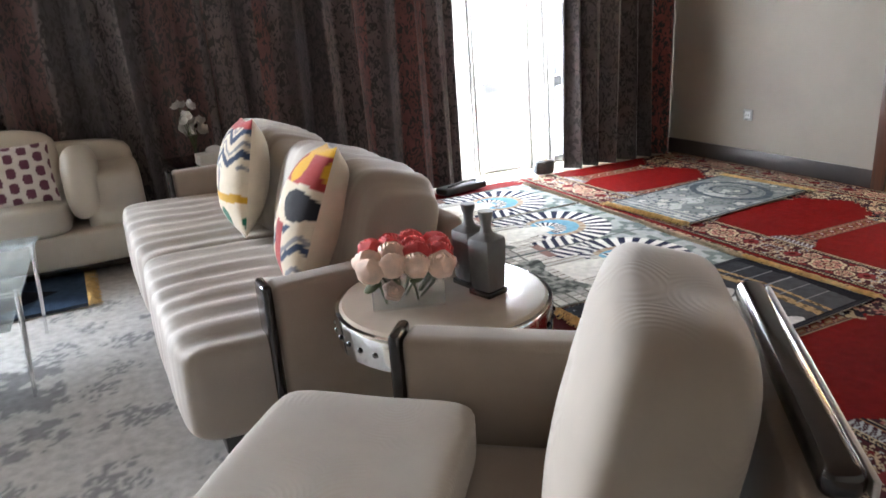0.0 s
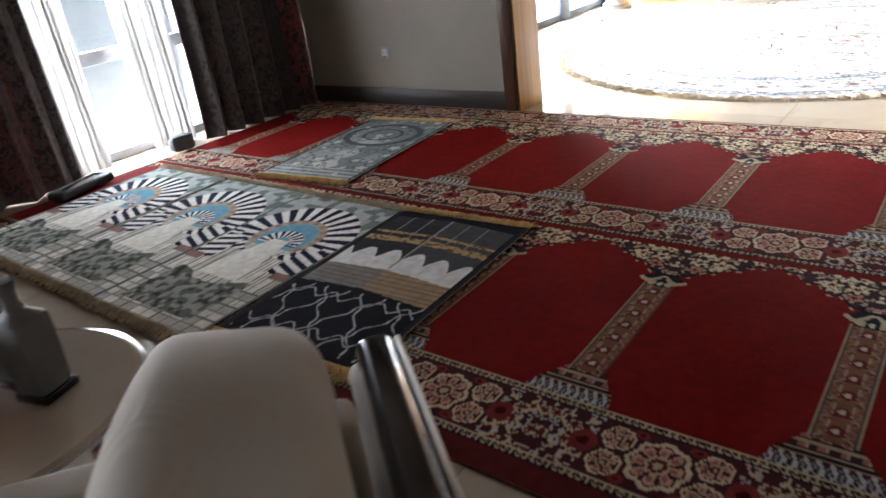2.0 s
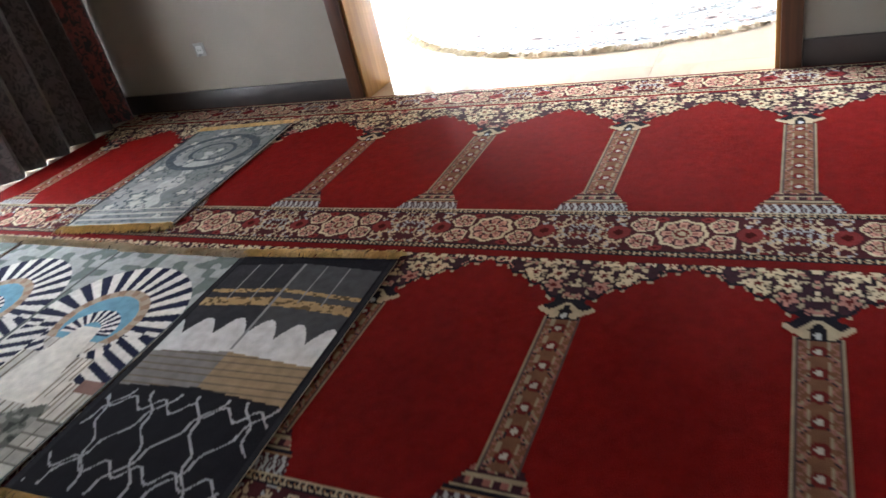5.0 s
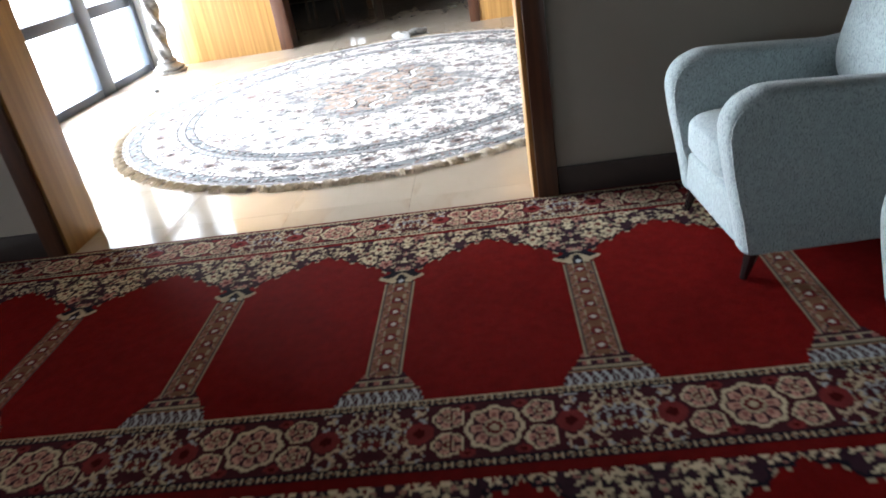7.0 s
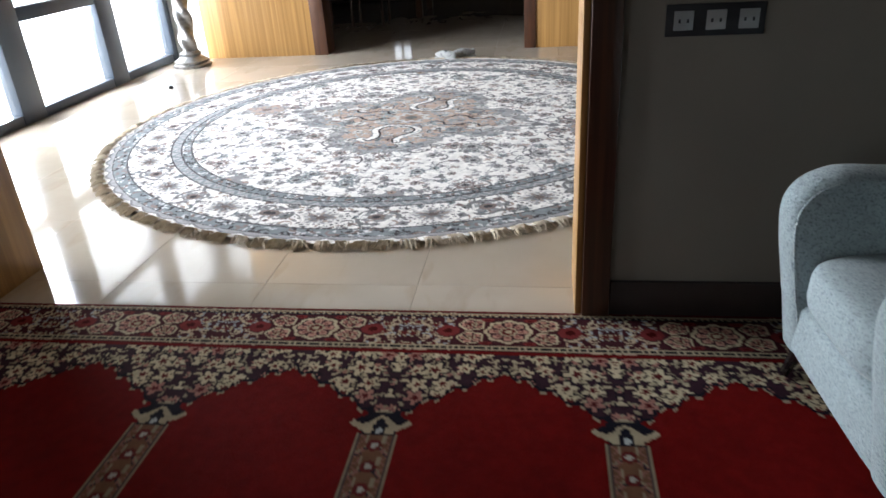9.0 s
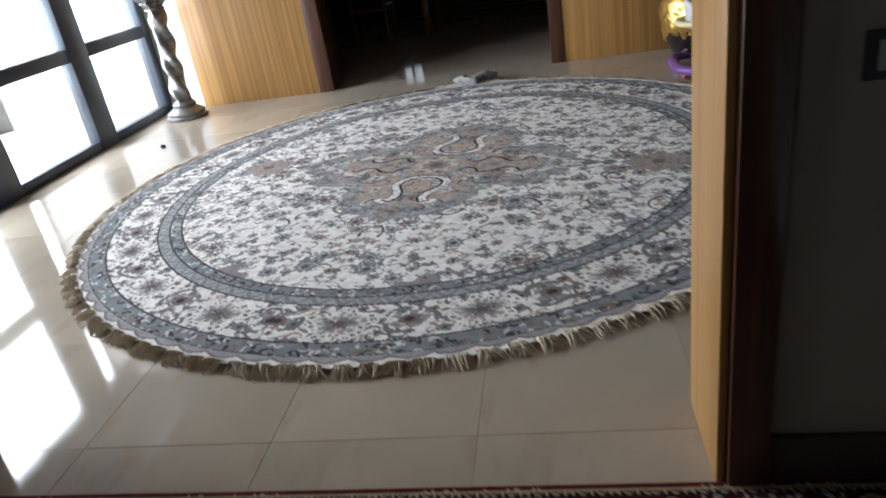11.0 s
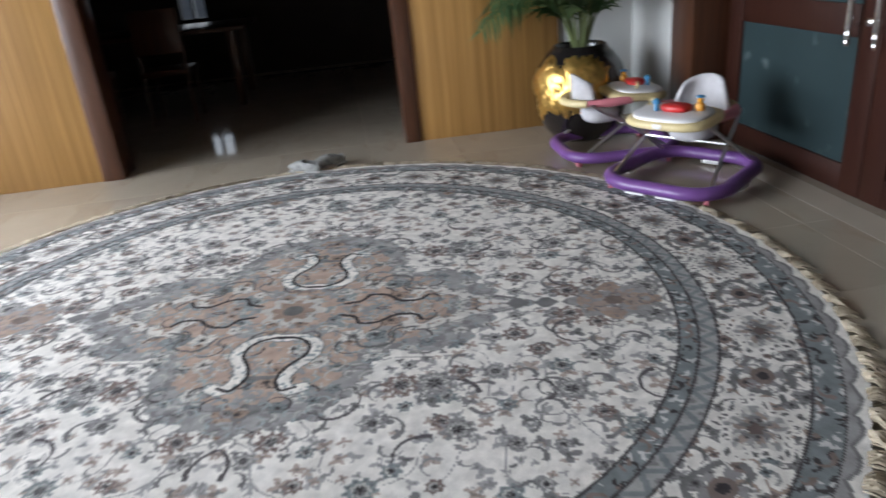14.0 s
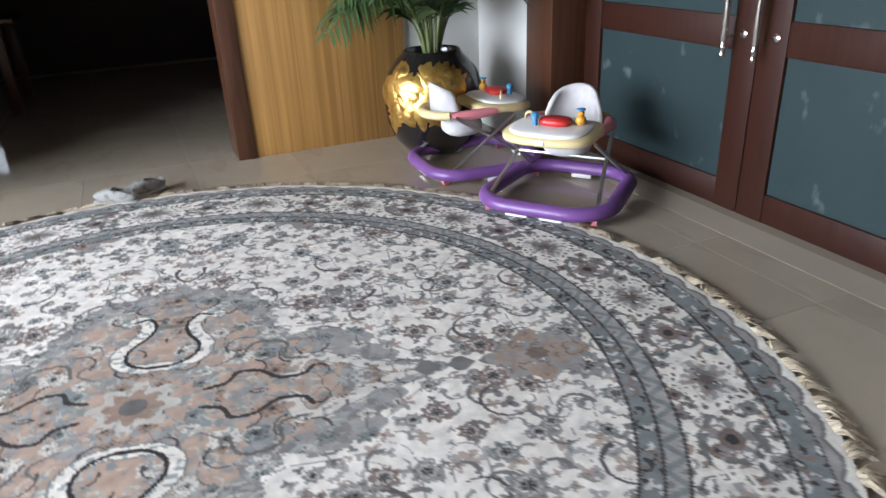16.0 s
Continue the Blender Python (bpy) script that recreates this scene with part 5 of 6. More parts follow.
# armchair of the same suite, turned toward the middle of the room; local x to its front, y to its own right arm
def suite_armchair():
    c = thing("armchair", "beige embossed armchair with a black lacquered top rail", "armchair", pose(1.112, 0.592, 0.012, 0, 0, math.degrees(math.atan2(0.62, -0.78))))
    # local y runs from the far arm (0) to the near arm (0.78)
    part("base", box(0.06, 0.87, -0.06, 0.60, 0.08, 0.15, 0.008), M["black_wood"], c)
    for x in (0.12, 0.81):
        for y in (0.0, 0.54):
            part("foot", box(x - 0.03, x + 0.03, y - 0.03, y + 0.03, 0.004, 0.08, 0.006), M["black_wood"], c)
    part("seat_base", at(puff(0.425, 0.295, 0.115, 9, 14, 0.002), 0.495, 0.255, 0.260), M["panel_fabric"], c)
    part("seat_cushion", at(puff(0.225, 0.280, 0.062, 9.5, 22, 0.003, 2), 0.748, 0.268, 0.426, 0, -1.5, 0), M["upholstery"], c, "pillowed seat cushion with ripple embossing")
    part("back_cushion", at(puff(0.115, 0.282, 0.262, 4.6, 24, 0.012, 5), 0.220, 0.262, 0.612, 0, -13, 0), M["upholstery"], c, "plump cushion with ripple embossing")
    part("back_panel", box(0.0, 0.05, -0.02, 0.56, 0.13, 0.725, 0.015, 3), M["panel_fabric"], c)
    part("top_rail", box(-0.014, 0.036, 0.0, 0.57, 0.728, 0.772, 0.017, 5), M["black_wood"], c, "glossy black top rail")
    # added strip that imitates the window's bright reflection along the lacquered rail
    part("rail_highlight", box(-0.024, -0.015, 0.002, 0.568, 0.734, 0.761, 0.004), M["highlight_strip"], c, "pale metal strip standing in for the window highlight on the rail")
    for ya, yb in ((-0.135, -0.045), (0.562, 0.645)):
        arm = part("armrest", box(0.05, 0.702, ya, yb, 0.13, 0.60, 0.022, 4), M["panel_fabric"], c)
        part("arm_front", box(0.703, 0.732, ya - 0.002, yb + 0.002, 0.10, 0.606, 0.012, 3), M["black_wood"], arm, "black lacquered strip")
    return c


suite_armchair()


def side_table():
    cx, cy = 0.828, 1.348
    t = thing("side_table", "round side table with a cream stone top and studded chrome rim", "side table", pose(cx, cy, 0) @ Matrix.Diagonal((1.05, 1.05, 1, 1)))
    part("tabletop", lathe([(0.243, 0.552), (0.262, 0.554), (0.266, 0.562), (0.259, 0.568)], 64), M["tabletop"], t, "glossy cream stone top")
    part("rim", lathe([(0.266, 0.475), (0.277, 0.478), (0.279, 0.550), (0.276, 0.560), (0.268, 0.562), (0.267, 0.550)], 64), M["chrome"], t)
    for k in range(36):
        a = 2 * math.pi * k / 36
        part("stud", at(lathe([(0.0075, -0.003), (0.0075, 0.002), (0.004, 0.005)], 10), 0.2785 * math.cos(a), 0.2785 * math.sin(a), 0.515, 0, 90, math.degrees(a)), M["black_wood"], t)
    for k in range(3):
        a = 2.0 + 2 * math.pi * k / 3
        pts = [(math.cos(a + 0.9 * s) * (0.205 - 0.15 * math.sin(math.pi * s)), math.sin(a + 0.9 * s) * (0.205 - 0.15 * math.sin(math.pi * s)), 0.476 - 0.456 * s) for s in [i / 14 for i in range(15)]]
        part("leg", tube(pts, 0.028, 10, squash=0.35), M["chrome"], t, "curved polished ribbon leg")
    part("base_ring", at(lathe([(0.20, 0.006), (0.215, 0.008), (0.215, 0.022), (0.20, 0.024)], 48), 0, 0, 0), M["chrome"], t)
    return t


side_table()


def rose(m, mat, bm_parent, rng):
    k = rng.uniform(0.92, 1.08)
    prof = ((0.008, -0.016), (0.017, -0.011), (0.0235, 0.002), (0.0245, 0.011), (0.0215, 0.017), (0.0185, 0.010), (0.0175, 0.018), (0.0150, 0.022), (0.0130, 0.013), (0.0115, 0.022), (0.0085, 0.025), (0.0065, 0.017), (0.0045, 0.025), (0.0015, 0.026))
    b = lathe([(r * k, z) for r, z in prof], 20, twist=60, lobes=5, depth=0.10)
    ob = part("rose", b, mat, bm_parent)
    ob.matrix_basis = m
    return ob


def flower_box():
    t = thing("flower_arrangement", "clear square box packed with pale pink and coral roses", "flowers", pose(0.740, 1.388, 0.569, 0, 0, -18) @ Matrix.Scale(1.14, 4))
    s = 0.082
    for x0, x1, y0, y1 in ((-s, s, -s, -s + 0.004), (-s, s, s - 0.004, s), (-s, -s + 0.004, -s + 0.004, s - 0.004), (s - 0.004, s, -s + 0.004, s - 0.004)):
        part("box_side", box(x0, x1, y0, y1, 0.004, 0.100), M["clear"], t, smooth=False)
    part("box_base", box(-s, s, -s, s, 0.0, 0.004), M["clear"], t, smooth=False)
    rng = random.Random(4)
    for i in range(4):
        for j in range(4):
            x, y = (i - 1.5) * 0.048 + rng.uniform(-0.005, 0.005), (j - 1.5) * 0.048 + rng.uniform(-0.005, 0.005)
            part("stem", tube([(x * 0.6 + rng.uniform(-0.02, 0.02), y * 0.6 + rng.uniform(-0.02, 0.02), 0.008), (x * 0.8, y * 0.85, 0.05), (x, y, 0.090)], 0.0034, 6), M["rose_stem"], t)
            part("leaf", at(puff(0.012, 0.022, 0.003, 2.2, 5), x * 1.05, y * 1.05, 0.078 + rng.uniform(-0.02, 0.005), rng.uniform(20, 60), rng.uniform(-40, 40), rng.uniform(0, 360)), M["rose_stem"], t)
            mat = M["rose_pink"] if (0.7 * i + 1.2 * j < 2.3) else M["rose_red"]
            rose(pose(x * 1.10, y * 1.10, 0.107 - 1.6 * (x * x + y * y) + rng.uniform(-0.004, 0.004), -y * 260 + rng.uniform(-8, 8), x * 260, rng.uniform(0, 360)) @ Matrix.Scale(1.34, 4), mat, t, rng)
    rose(pose(-0.035, -0.058, 0.038, 70, 0, 20), M["rose_pink"], t, rng)
    return t


flower_box()


def bottle_vase(x, y, rz):
    t = thing("bottle_vase", "grey square bottle vase with a dark foot", "vase", pose(x, y, 0.569, 0, 0, rz) @ Matrix.Diagonal((0.94, 0.94, 1.15, 1)), group="bottle vases on the side table")
    part("foot", box(-0.040, 0.040, -0.040, 0.040, 0, 0.014, 0.004), M["black_wood"], t, "dark blue-black foot")
    b = bmesh.new()
    prof = ((0.033, 0.014), (0.036, 0.020), (0.040, 0.125), (0.038, 0.134), (0.018, 0.148), (0.014, 0.158), (0.014, 0.172), (0.020, 0.186), (0.021, 0.196), (0.015, 0.197))
    rings = []
    for r, z in prof:
        ring = []
        for k in range(24):
            a = 2 * math.pi * k / 24
            sq = r / max(abs(math.cos(a)), abs(math.sin(a))) if z < 0.14 else r
            sq = min(sq, r * 1.30)
            ring.append(b.verts.new((sq * math.cos(a), sq * math.sin(a), z)))
        rings.append(ring)
    for p, q in zip(rings, rings[1:]):
        for k in range(24):
            b.faces.new((p[k], p[(k + 1) % 24], q[(k + 1) % 24], q[k]))
    b.faces.new(rings[-1])
    b.faces.new(list(reversed(rings[0])))
    part("body", b, M["grey_ceramic"], t)
    return t


bottle_vase(0.930, 1.278, 18)
bottle_vase(0.928, 1.372, 12)
tc = thing("napkin_cone", "small white folded napkin behind the roses", "napkin", pose(0.855, 1.520, 0.569))
part("fold", at(puff(0.045, 0.035, 0.050, 2.4, 8, 0.006), 0, 0, 0.050), M["white_ceramic"], tc)


def corner_table():
    t = thing("corner_table", "black lacquered corner table beside the sofa", "side table", pose(0.62, 4.30, 0))
    part("tabletop", box(-0.27, 0.27, -0.24, 0.24, 0.50, 0.535, 0.006), M["black_wood"], t)
    for x in (-0.22, 0.22):
        for y in (-0.19, 0.19):
            part("leg", box(x - 0.02, x + 0.02, y - 0.02, y + 0.02, 0.004, 0.50, 0.004), M["black_wood"], t)
    v = thing("flower_vase", "slender clear vase of grey silk flowers", "flowers", pose(0.53, 4.22, 0.536))
    part("vase", lathe([(0.03, 0), (0.03, 0.008), (0.012, 0.016), (0.010, 0.09), (0.018, 0.13), (0.022, 0.16)], 20), M["clear"], v)
    rg = random.Random(9)
    for k in range(16):
        a, h = rg.uniform(0, 6.28), rg.uniform(0.17, 0.34)
        r = rg.uniform(0.02, 0.10) * (1 - abs(h - 0.26) * 3)
        b = bmesh.new()
        for j in range(5):
            g = bmesh.new()
            bmesh.ops.create_grid(g, x_segments=3, y_segments=3, size=1)
            for q in g.verts:
                q.co = Vector((q.co.x * 0.022, (q.co.y + 1) * 0.024, 0.012 * q.co.x ** 2 + 0.010 * q.co.y ** 2))
            merge(b, moved(g, pose(0, 0, 0, 35, 0, 72 * j)))
        f = part("flower_head", b, M["silk"], v)
        f.matrix_basis = pose(r * math.cos(a), r * math.sin(a), h, rg.uniform(-60, 60), rg.uniform(-60, 60), rg.uniform(0, 360))
        part("stem", tube([(0, 0, 0.05), (r * 0.4 * math.cos(a), r * 0.4 * math.sin(a), 0.15), (r * math.cos(a), r * math.sin(a), h)], 0.002, 5), M["rose_stem"], v)
    b = thing("tissue_box", "white tissue box on the corner table", "tissue box", pose(0.62, 4.12, 0.536, 0, 0, 8))
    part("carton", box(-0.10, 0.10, -0.06, 0.06, 0, 0.065, 0.004), M["paper"], b)
    part("tissue", at(puff(0.05, 0.025, 0.03, 2.2, 6, 0.008), 0, 0, 0.075), M["white_ceramic"], b)


corner_table()


def coffee_table():
    t = thing("coffee_table", "low glass coffee table on thin chrome legs", "coffee table")
    part("glass_top", box(-1.25, -0.29, 2.44, 3.28, 0.448, 0.460, 0.003), M["table_glass"], t, "thick clear glass top")
    part("lower_shelf", box(-1.20, -0.36, 2.52, 3.20, 0.300, 0.312, 0.003), M["table_glass"], t, "glass shelf")
    for x, dx in ((-0.345, -0.03), (-1.20, 0.03)):
        for y in (2.56, 3.22):
            part("leg", tube([(x, y, 0.012), (x - dx, y, 0.447)], [0.007, 0.012], 10), M["chrome"], t)
    for y in (2.56, 3.22):
        part("rail", tube([(-1.19, y, 0.437), (-0.32, y, 0.437)], 0.010, 8), M["chrome"], t)
    return t


coffee_table()


def grey_armchair(m):
    """Local: front toward +y, x from one arm (0) to the other (0.64)."""
    c = thing("grey_armchair", "grey-green boucle armchair on dark tapered legs, standing on the red carpet", "armchair", m, group="grey armchairs")
    part("seat_base", at(puff(0.300, 0.36, 0.090, 10, 14, 0.001), 0.32, -0.355, 0.205), M["grey_fabric"], c)
    part("seat_cushion", at(puff(0.222, 0.37, 0.080, 5, 14, 0.003), 0.32, -0.335, 0.365, 2, 0, 0), M["grey_fabric"], c)
    for xc in (0.055, 0.585):
        b = bmesh.new()
        outline = [(0.000, 0.125), (0.030, 0.30), (0.060, 0.46), (0.066, 0.55), (0.040, 0.605), (-0.010, 0.635), (-0.08, 0.645), (-0.30, 0.630), (-0.50, 0.615), (-0.66, 0.625), (-0.70, 0.54), (-0.71, 0.125)]
        outline = eased(outline, 5)
        cols = []
        for k, off, inset in ((0, -0.060, 0.034), (1, -0.056, 0.018), (2, -0.045, 0.007), (3, -0.025, 0.001), (4, 0.0, 0.0), (5, 0.025, 0.001), (6, 0.045, 0.007), (7, 0.056, 0.018), (8, 0.060, 0.034)):
            cy = sum(p[0] for p in outline) / len(outline)
            cols.append([b.verts.new((xc + off, p[0] + (inset if p[0] < cy else -inset), p[1] - (inset if p[1] > 0.3 else 0))) for p in outline])
        for p, q in zip(cols, cols[1:]):
            for i in range(len(outline)):
                j = (i + 1) % len(outline)
                b.faces.new((p[i], p[j], q[j], q[i]))
        b.faces.new(cols[0])
        b.faces.new(list(reversed(cols[-1])))
        bmesh.ops.recalc_face_normals(b, faces=b.faces[:])
        arm = part("armrest", b, M["grey_fabric"], c)
        for off in (-0.052, 0.052):
            part("piping", tube([(xc + off, p[0] + (0.016 if p[0] < -0.3 else -0.016), p[1] - (0.018 if p[1] > 0.3 else 0)) for p in outline], 0.005, 6), M["grey_fabric"], arm)
    part("backrest", at(puff(0.29, 0.075, 0.36, 6, 14, 0.002), 0.32, -0.72, 0.60, 12, 0, 0), M["grey_fabric"], c)
    part("back_cushion", at(puff(0.215, 0.085, 0.23, 3.6, 14, 0.004), 0.32, -0.58, 0.70, 14, 0, 0), M["grey_fabric"], c)
    for x, y, dx, dy in ((0.05, -0.05, -0.01, 0.035), (0.59, -0.05, 0.01, 0.035), (0.05, -0.70, -0.01, -0.03), (0.59, -0.70, 0.01, -0.03)):
        part("leg", tube([(x + dx, y + dy, 0.016), (x, y, 0.125)], [0.012, 0.026], 8), M["black_wood"], c, "dark tapered leg")
    return c


gc = grey_armchair(pose(3.67, -0.25, 0, 0, 0, 3))
copy_thing(gc, pose(2.50, -0.42, 0, 0, 0, 2))


def socket(y, z, w, label, dark=False):
    t = thing("wall_socket", label, "socket", pose(WX, y, z))
    part("plate", box(-0.009, -0.001, -w / 2, w / 2, -0.043, 0.043, 0.003), M["black_plastic"] if dark else M["canvas"], t)
    for k in range(max(1, int(w / 0.08))):
        yy = -w / 2 + 0.043 + 0.086 * k
        part("insert", box(-0.012, -0.0092, yy - 0.026, yy + 0.026, -0.026, 0.026, 0.002), M["socket"], t)
        for dy in (-0.011, 0.011):
            part("hole", box(-0.0135, -0.0122, yy + dy - 0.003, yy + dy + 0.003, -0.006, 0.004), M["black_plastic"], t, smooth=False)
    return t


socket(3.72, 0.405, 0.086, "square metal wall socket on the beige wall")
socket(-0.01, 0.955, 0.262, "dark triple wall socket plate beside the opening", True)
bx = thing("black_case", "low black case by the curtain", "case", pose(2.40, 4.40, 0.022, 0, 0, 14))
part("body", box(-0.20, 0.20, -0.07, 0.07, 0, 0.055, 0.018, 3), M["black_plastic"], bx)
part("strap", tube([(-0.15, -0.02, 0.055), (-0.05, -0.06, 0.085), (0.08, -0.04, 0.080), (0.16, 0.0, 0.055)], 0.009, 8), M["black_plastic"], bx)
bx = thing("grey_pouch", "dark grey cloth pouch at the foot of the curtain", "pouch", pose(3.20, 4.50, 0.014, 0, 0, -6))
part("body", at(puff(0.085, 0.05, 0.055, 4, 8, 0.006), 0, 0, 0.055), M["grey_box"], bx)
part("flap", at(puff(0.080, 0.030, 0.012, 3, 6, 0.002), 0, -0.03, 0.104), M["grey_box"], bx)


# ---- hall things ----
def twisted_candlestick():
    t = thing("candlestick", "twisted antique silver column candlestick with a leafy capital and square candle", "candlestick", pose(9.12, 3.89, 0))
    part("base", lathe([(0.176, 0.0), (0.180, 0.026), (0.158, 0.038), (0.164, 0.060), (0.128, 0.085), (0.096, 0.105), (0.104, 0.128), (0.080, 0.150)], 40, lobes=12, depth=0.02), M["antique"], t, "domed round base")
    prof = [(0.070, 0.150)] + [(0.068 + 0.006 * math.sin(z * 31), z) for z in [0.165 + 0.0125 * i for i in range(61)]] + [(0.060, 0.928)]
    part("shaft", lathe(prof, 36, twist=24, lobes=3, depth=0.20), M["antique"], t, "rope-twisted shaft")
    part("collar", lathe([(0.066, 0.922), (0.082, 0.930), (0.082, 0.944), (0.066, 0.952)], 32), M["antique"], t)
    part("capital", lathe([(0.062, 0.950), (0.080, 0.975), (0.100, 0.985), (0.092, 1.000), (0.128, 1.030), (0.142, 1.036), (0.128, 1.050)], 48, lobes=8, depth=0.14), M["antique"], t, "leafy flared capital")
    part("abacus", box(-0.135, 0.135, -0.135, 0.135, 1.046, 1.072, 0.010), M["antique"], t)
    part("candle", box(-0.075, 0.075, -0.075, 0.075, 1.072, 1.165, 0.008), M["grey_ceramic"], t, "square grey candle")
    return t


twisted_candlestick()
cp = thing("door_stop", "small dark round door stop on the marble", "door stop", pose(8.17, 3.64, 0))
part("body", lathe([(0.018, 0), (0.020, 0.008), (0.016, 0.020), (0.006, 0.026)], 16), M["black_plastic"], cp)


def shoe(m, label):
    t = thing("shoe", label, "shoe", m, group="pair of shoes")
    part("sole", at(puff(0.125, 0.043, 0.012, 3, 10), 0, 0, 0.012), M["grey_sole"], t, "grey sole")
    b = puff(0.118, 0.040, 0.042, 2.6, 12, 0.004)
    for v in b.verts:
        if v.co.x > 0.02:
            v.co.z *= 1 - 0.45 * min(1, (v.co.x - 0.02) / 0.09)
        elif v.co.z > 0.015 and abs(v.co.y) < 0.028 and v.co.x < 0.0 and v.co.x > -0.095:
            v.co.z -= 0.040
    part("upper", at(b, 0, 0, 0.046), M["canvas"], t)
    part("lace", tube([(0.012, -0.022, 0.072), (0.030, 0.022, 0.070), (0.040, -0.022, 0.066), (0.055, 0.020, 0.060)], 0.0035, 6), M["white_plastic"], t)
    return t


shoe(pose(9.02, 1.345, 0.001, 0, 0, 62), "grey and white lace-up shoe on the marble floor")
shoe(pose(9.10, 1.195, 0.001, 0, 0, 118), "grey and white lace-up shoe lying askew on the marble floor")


def planter(m, label, turn, fronds, seed, reach=1.0, droop=1.0, lean=None):
    t = thing("planter", label, "potted palm", m)
    prof = [(0.15, 0.0), (0.185, 0.02), (0.245, 0.09), (0.288, 0.19), (0.302, 0.30), (0.295, 0.40), (0.265, 0.49), (0.215, 0.560), (0.180, 0.592), (0.172, 0.606), (0.165, 0.610), (0.158, 0.600), (0.156, 0.560)]
    part("pot", lathe(prof, 48), M["black_glaze"], t, "round glossy black pot")
    # gold relief leaves wrapped over the upper side of the pot
    rg = random.Random(seed)

    def on_pot(a, z, lift):
        for (r0, z0), (r1, z1) in zip(prof, prof[1:]):
            if z0 <= z <= z1 and z1 > z0:
                r = r0 + (r1 - r0) * (z - z0) / (z1 - z0) + lift
                return (r * math.cos(a), r * math.sin(a), z)
        return ((0.18 + lift) * math.cos(a), (0.18 + lift) * math.sin(a), z)

    for k in range(48):
        a0, z0 = turn + rg.uniform(-0.9, 0.9), rg.uniform(0.34, 0.555)
        if z0 < 0.40 + 0.12 * abs(a0 - turn) - 0.05:
            a0 = turn + (a0 - turn) * 0.5
        ln, wd, tw = rg.uniform(0.13, 0.22), rg.uniform(0.045, 0.075), rg.uniform(-1.2, 1.2) - 1.2
        n = 9
        row = []
        b = bmesh.new()
        for i in range(n + 1):
            s = i / n
            w = wd * math.sin(math.pi * min(1, s * 0.95 + 0.05)) * (1 + 0.35 * math.cos(s * 22))
            ca, cz = a0 + math.cos(tw) * ln * s / 0.28, z0 + math.sin(tw) * ln * s
            da, dz = -math.sin(tw) * w / 0.28, math.cos(tw) * w
            row.append([b.verts.new(on_pot(ca + da * q, min(0.57, max(0.03, cz + dz * q)), 0.004 + 0.012 * (1 - q * q) * math.sin(math.pi * s))) for q in (-1, -0.4, 0.4, 1)])
        for p, q in zip(row, row[1:]):
            for i in range(3):
                b.faces.new((p[i], p[i + 1], q[i + 1], q[i]))
        part("gold_leaf", b, M["gold_leaf"], t)
    part("soil", lathe([(0.155, 0.54), (0.158, 0.562), (0.10, 0.575)], 24), M["soil"], t)
    for k in range(fronds):
        a = 2 * math.pi * k / fronds + rg.uniform(-0.25, 0.25)
        if lean is not None:
            a = lean + rg.uniform(-0.45, 0.45)
        ln, rise = reach * rg.uniform(0.8, 1.15), rg.uniform(0.85, 1.35)
        pts = []
        for i in range(13):
            s = i / 12
            rad = 0.04 + ln * (0.25 * s + 0.75 * s * s) * (0.65 + 0.3 * (1 - rise))
            z = 0.56 + ln * rise * 1.15 * s - droop * ln * 0.95 * s ** 2.6
            pts.append(Vector((rad * math.cos(a), rad * math.sin(a), z)))
        fr = part("frond", tube(pts, [0.009 - 0.007 * i / 12 for i in range(13)], 6), M["stem"], t)
        lb = bmesh.new()
        for i in range(56):
            s = 0.22 + 0.78 * i / 55
            f = s * 12
            j = min(11, int(f))
            p = pts[j].lerp(pts[j + 1], f - j)
            d = (pts[j + 1] - pts[j]).normalized()
            side = d.cross(Vector((0, 0, 1))).normalized() * (1 if i % 2 else -1)
            le = ln * 0.36 * math.sin(math.pi * (0.15 + 0.80 * s)) ** 0.7 * rg.uniform(0.85, 1.1)
            way = (side * 0.85 + d * 0.65 + Vector((0, 0, rg.uniform(-0.25, 0.1)))).normalized()
            w = 0.011
            up = way.cross(d).normalized()
            wv = up.cross(way).normalized() * w
            q = [p, p + way * le * 0.35, p + way * le * 0.7 + Vector((0, 0, -0.10 * le)), p + way * le + Vector((0, 0, -0.30 * le))]
            ws = (0.35, 1.0, 0.75, 0.04)
            rows = [(lb.verts.new(c - wv * k2), lb.verts.new(c + Vector((0, 0, -0.004)) * k2), lb.verts.new(c + wv * k2)) for c, k2 in zip(q, ws)]
            for r0, r1 in zip(rows, rows[1:]):
                lb.faces.new((r0[0], r0[1], r1[1], r1[0]))
                lb.faces.new((r0[1], r0[2], r1[2], r1[1]))
        part("leaflet_fan", lb, M["leaf"], fr, "narrow green leaflets")["kind"] = "stuff"
    return t


planter(pose(9.05, -0.51, 0.0), "glossy black round planter with gold leaf relief and an areca palm", 2.25, 19, 5, 0.98, 0.80)
planter(pose(5.24, -0.70, 0.0), "glossy black round planter with an areca palm by the white wall", 2.3, 11, 8, 1.20, 0.66, lean=0.80)


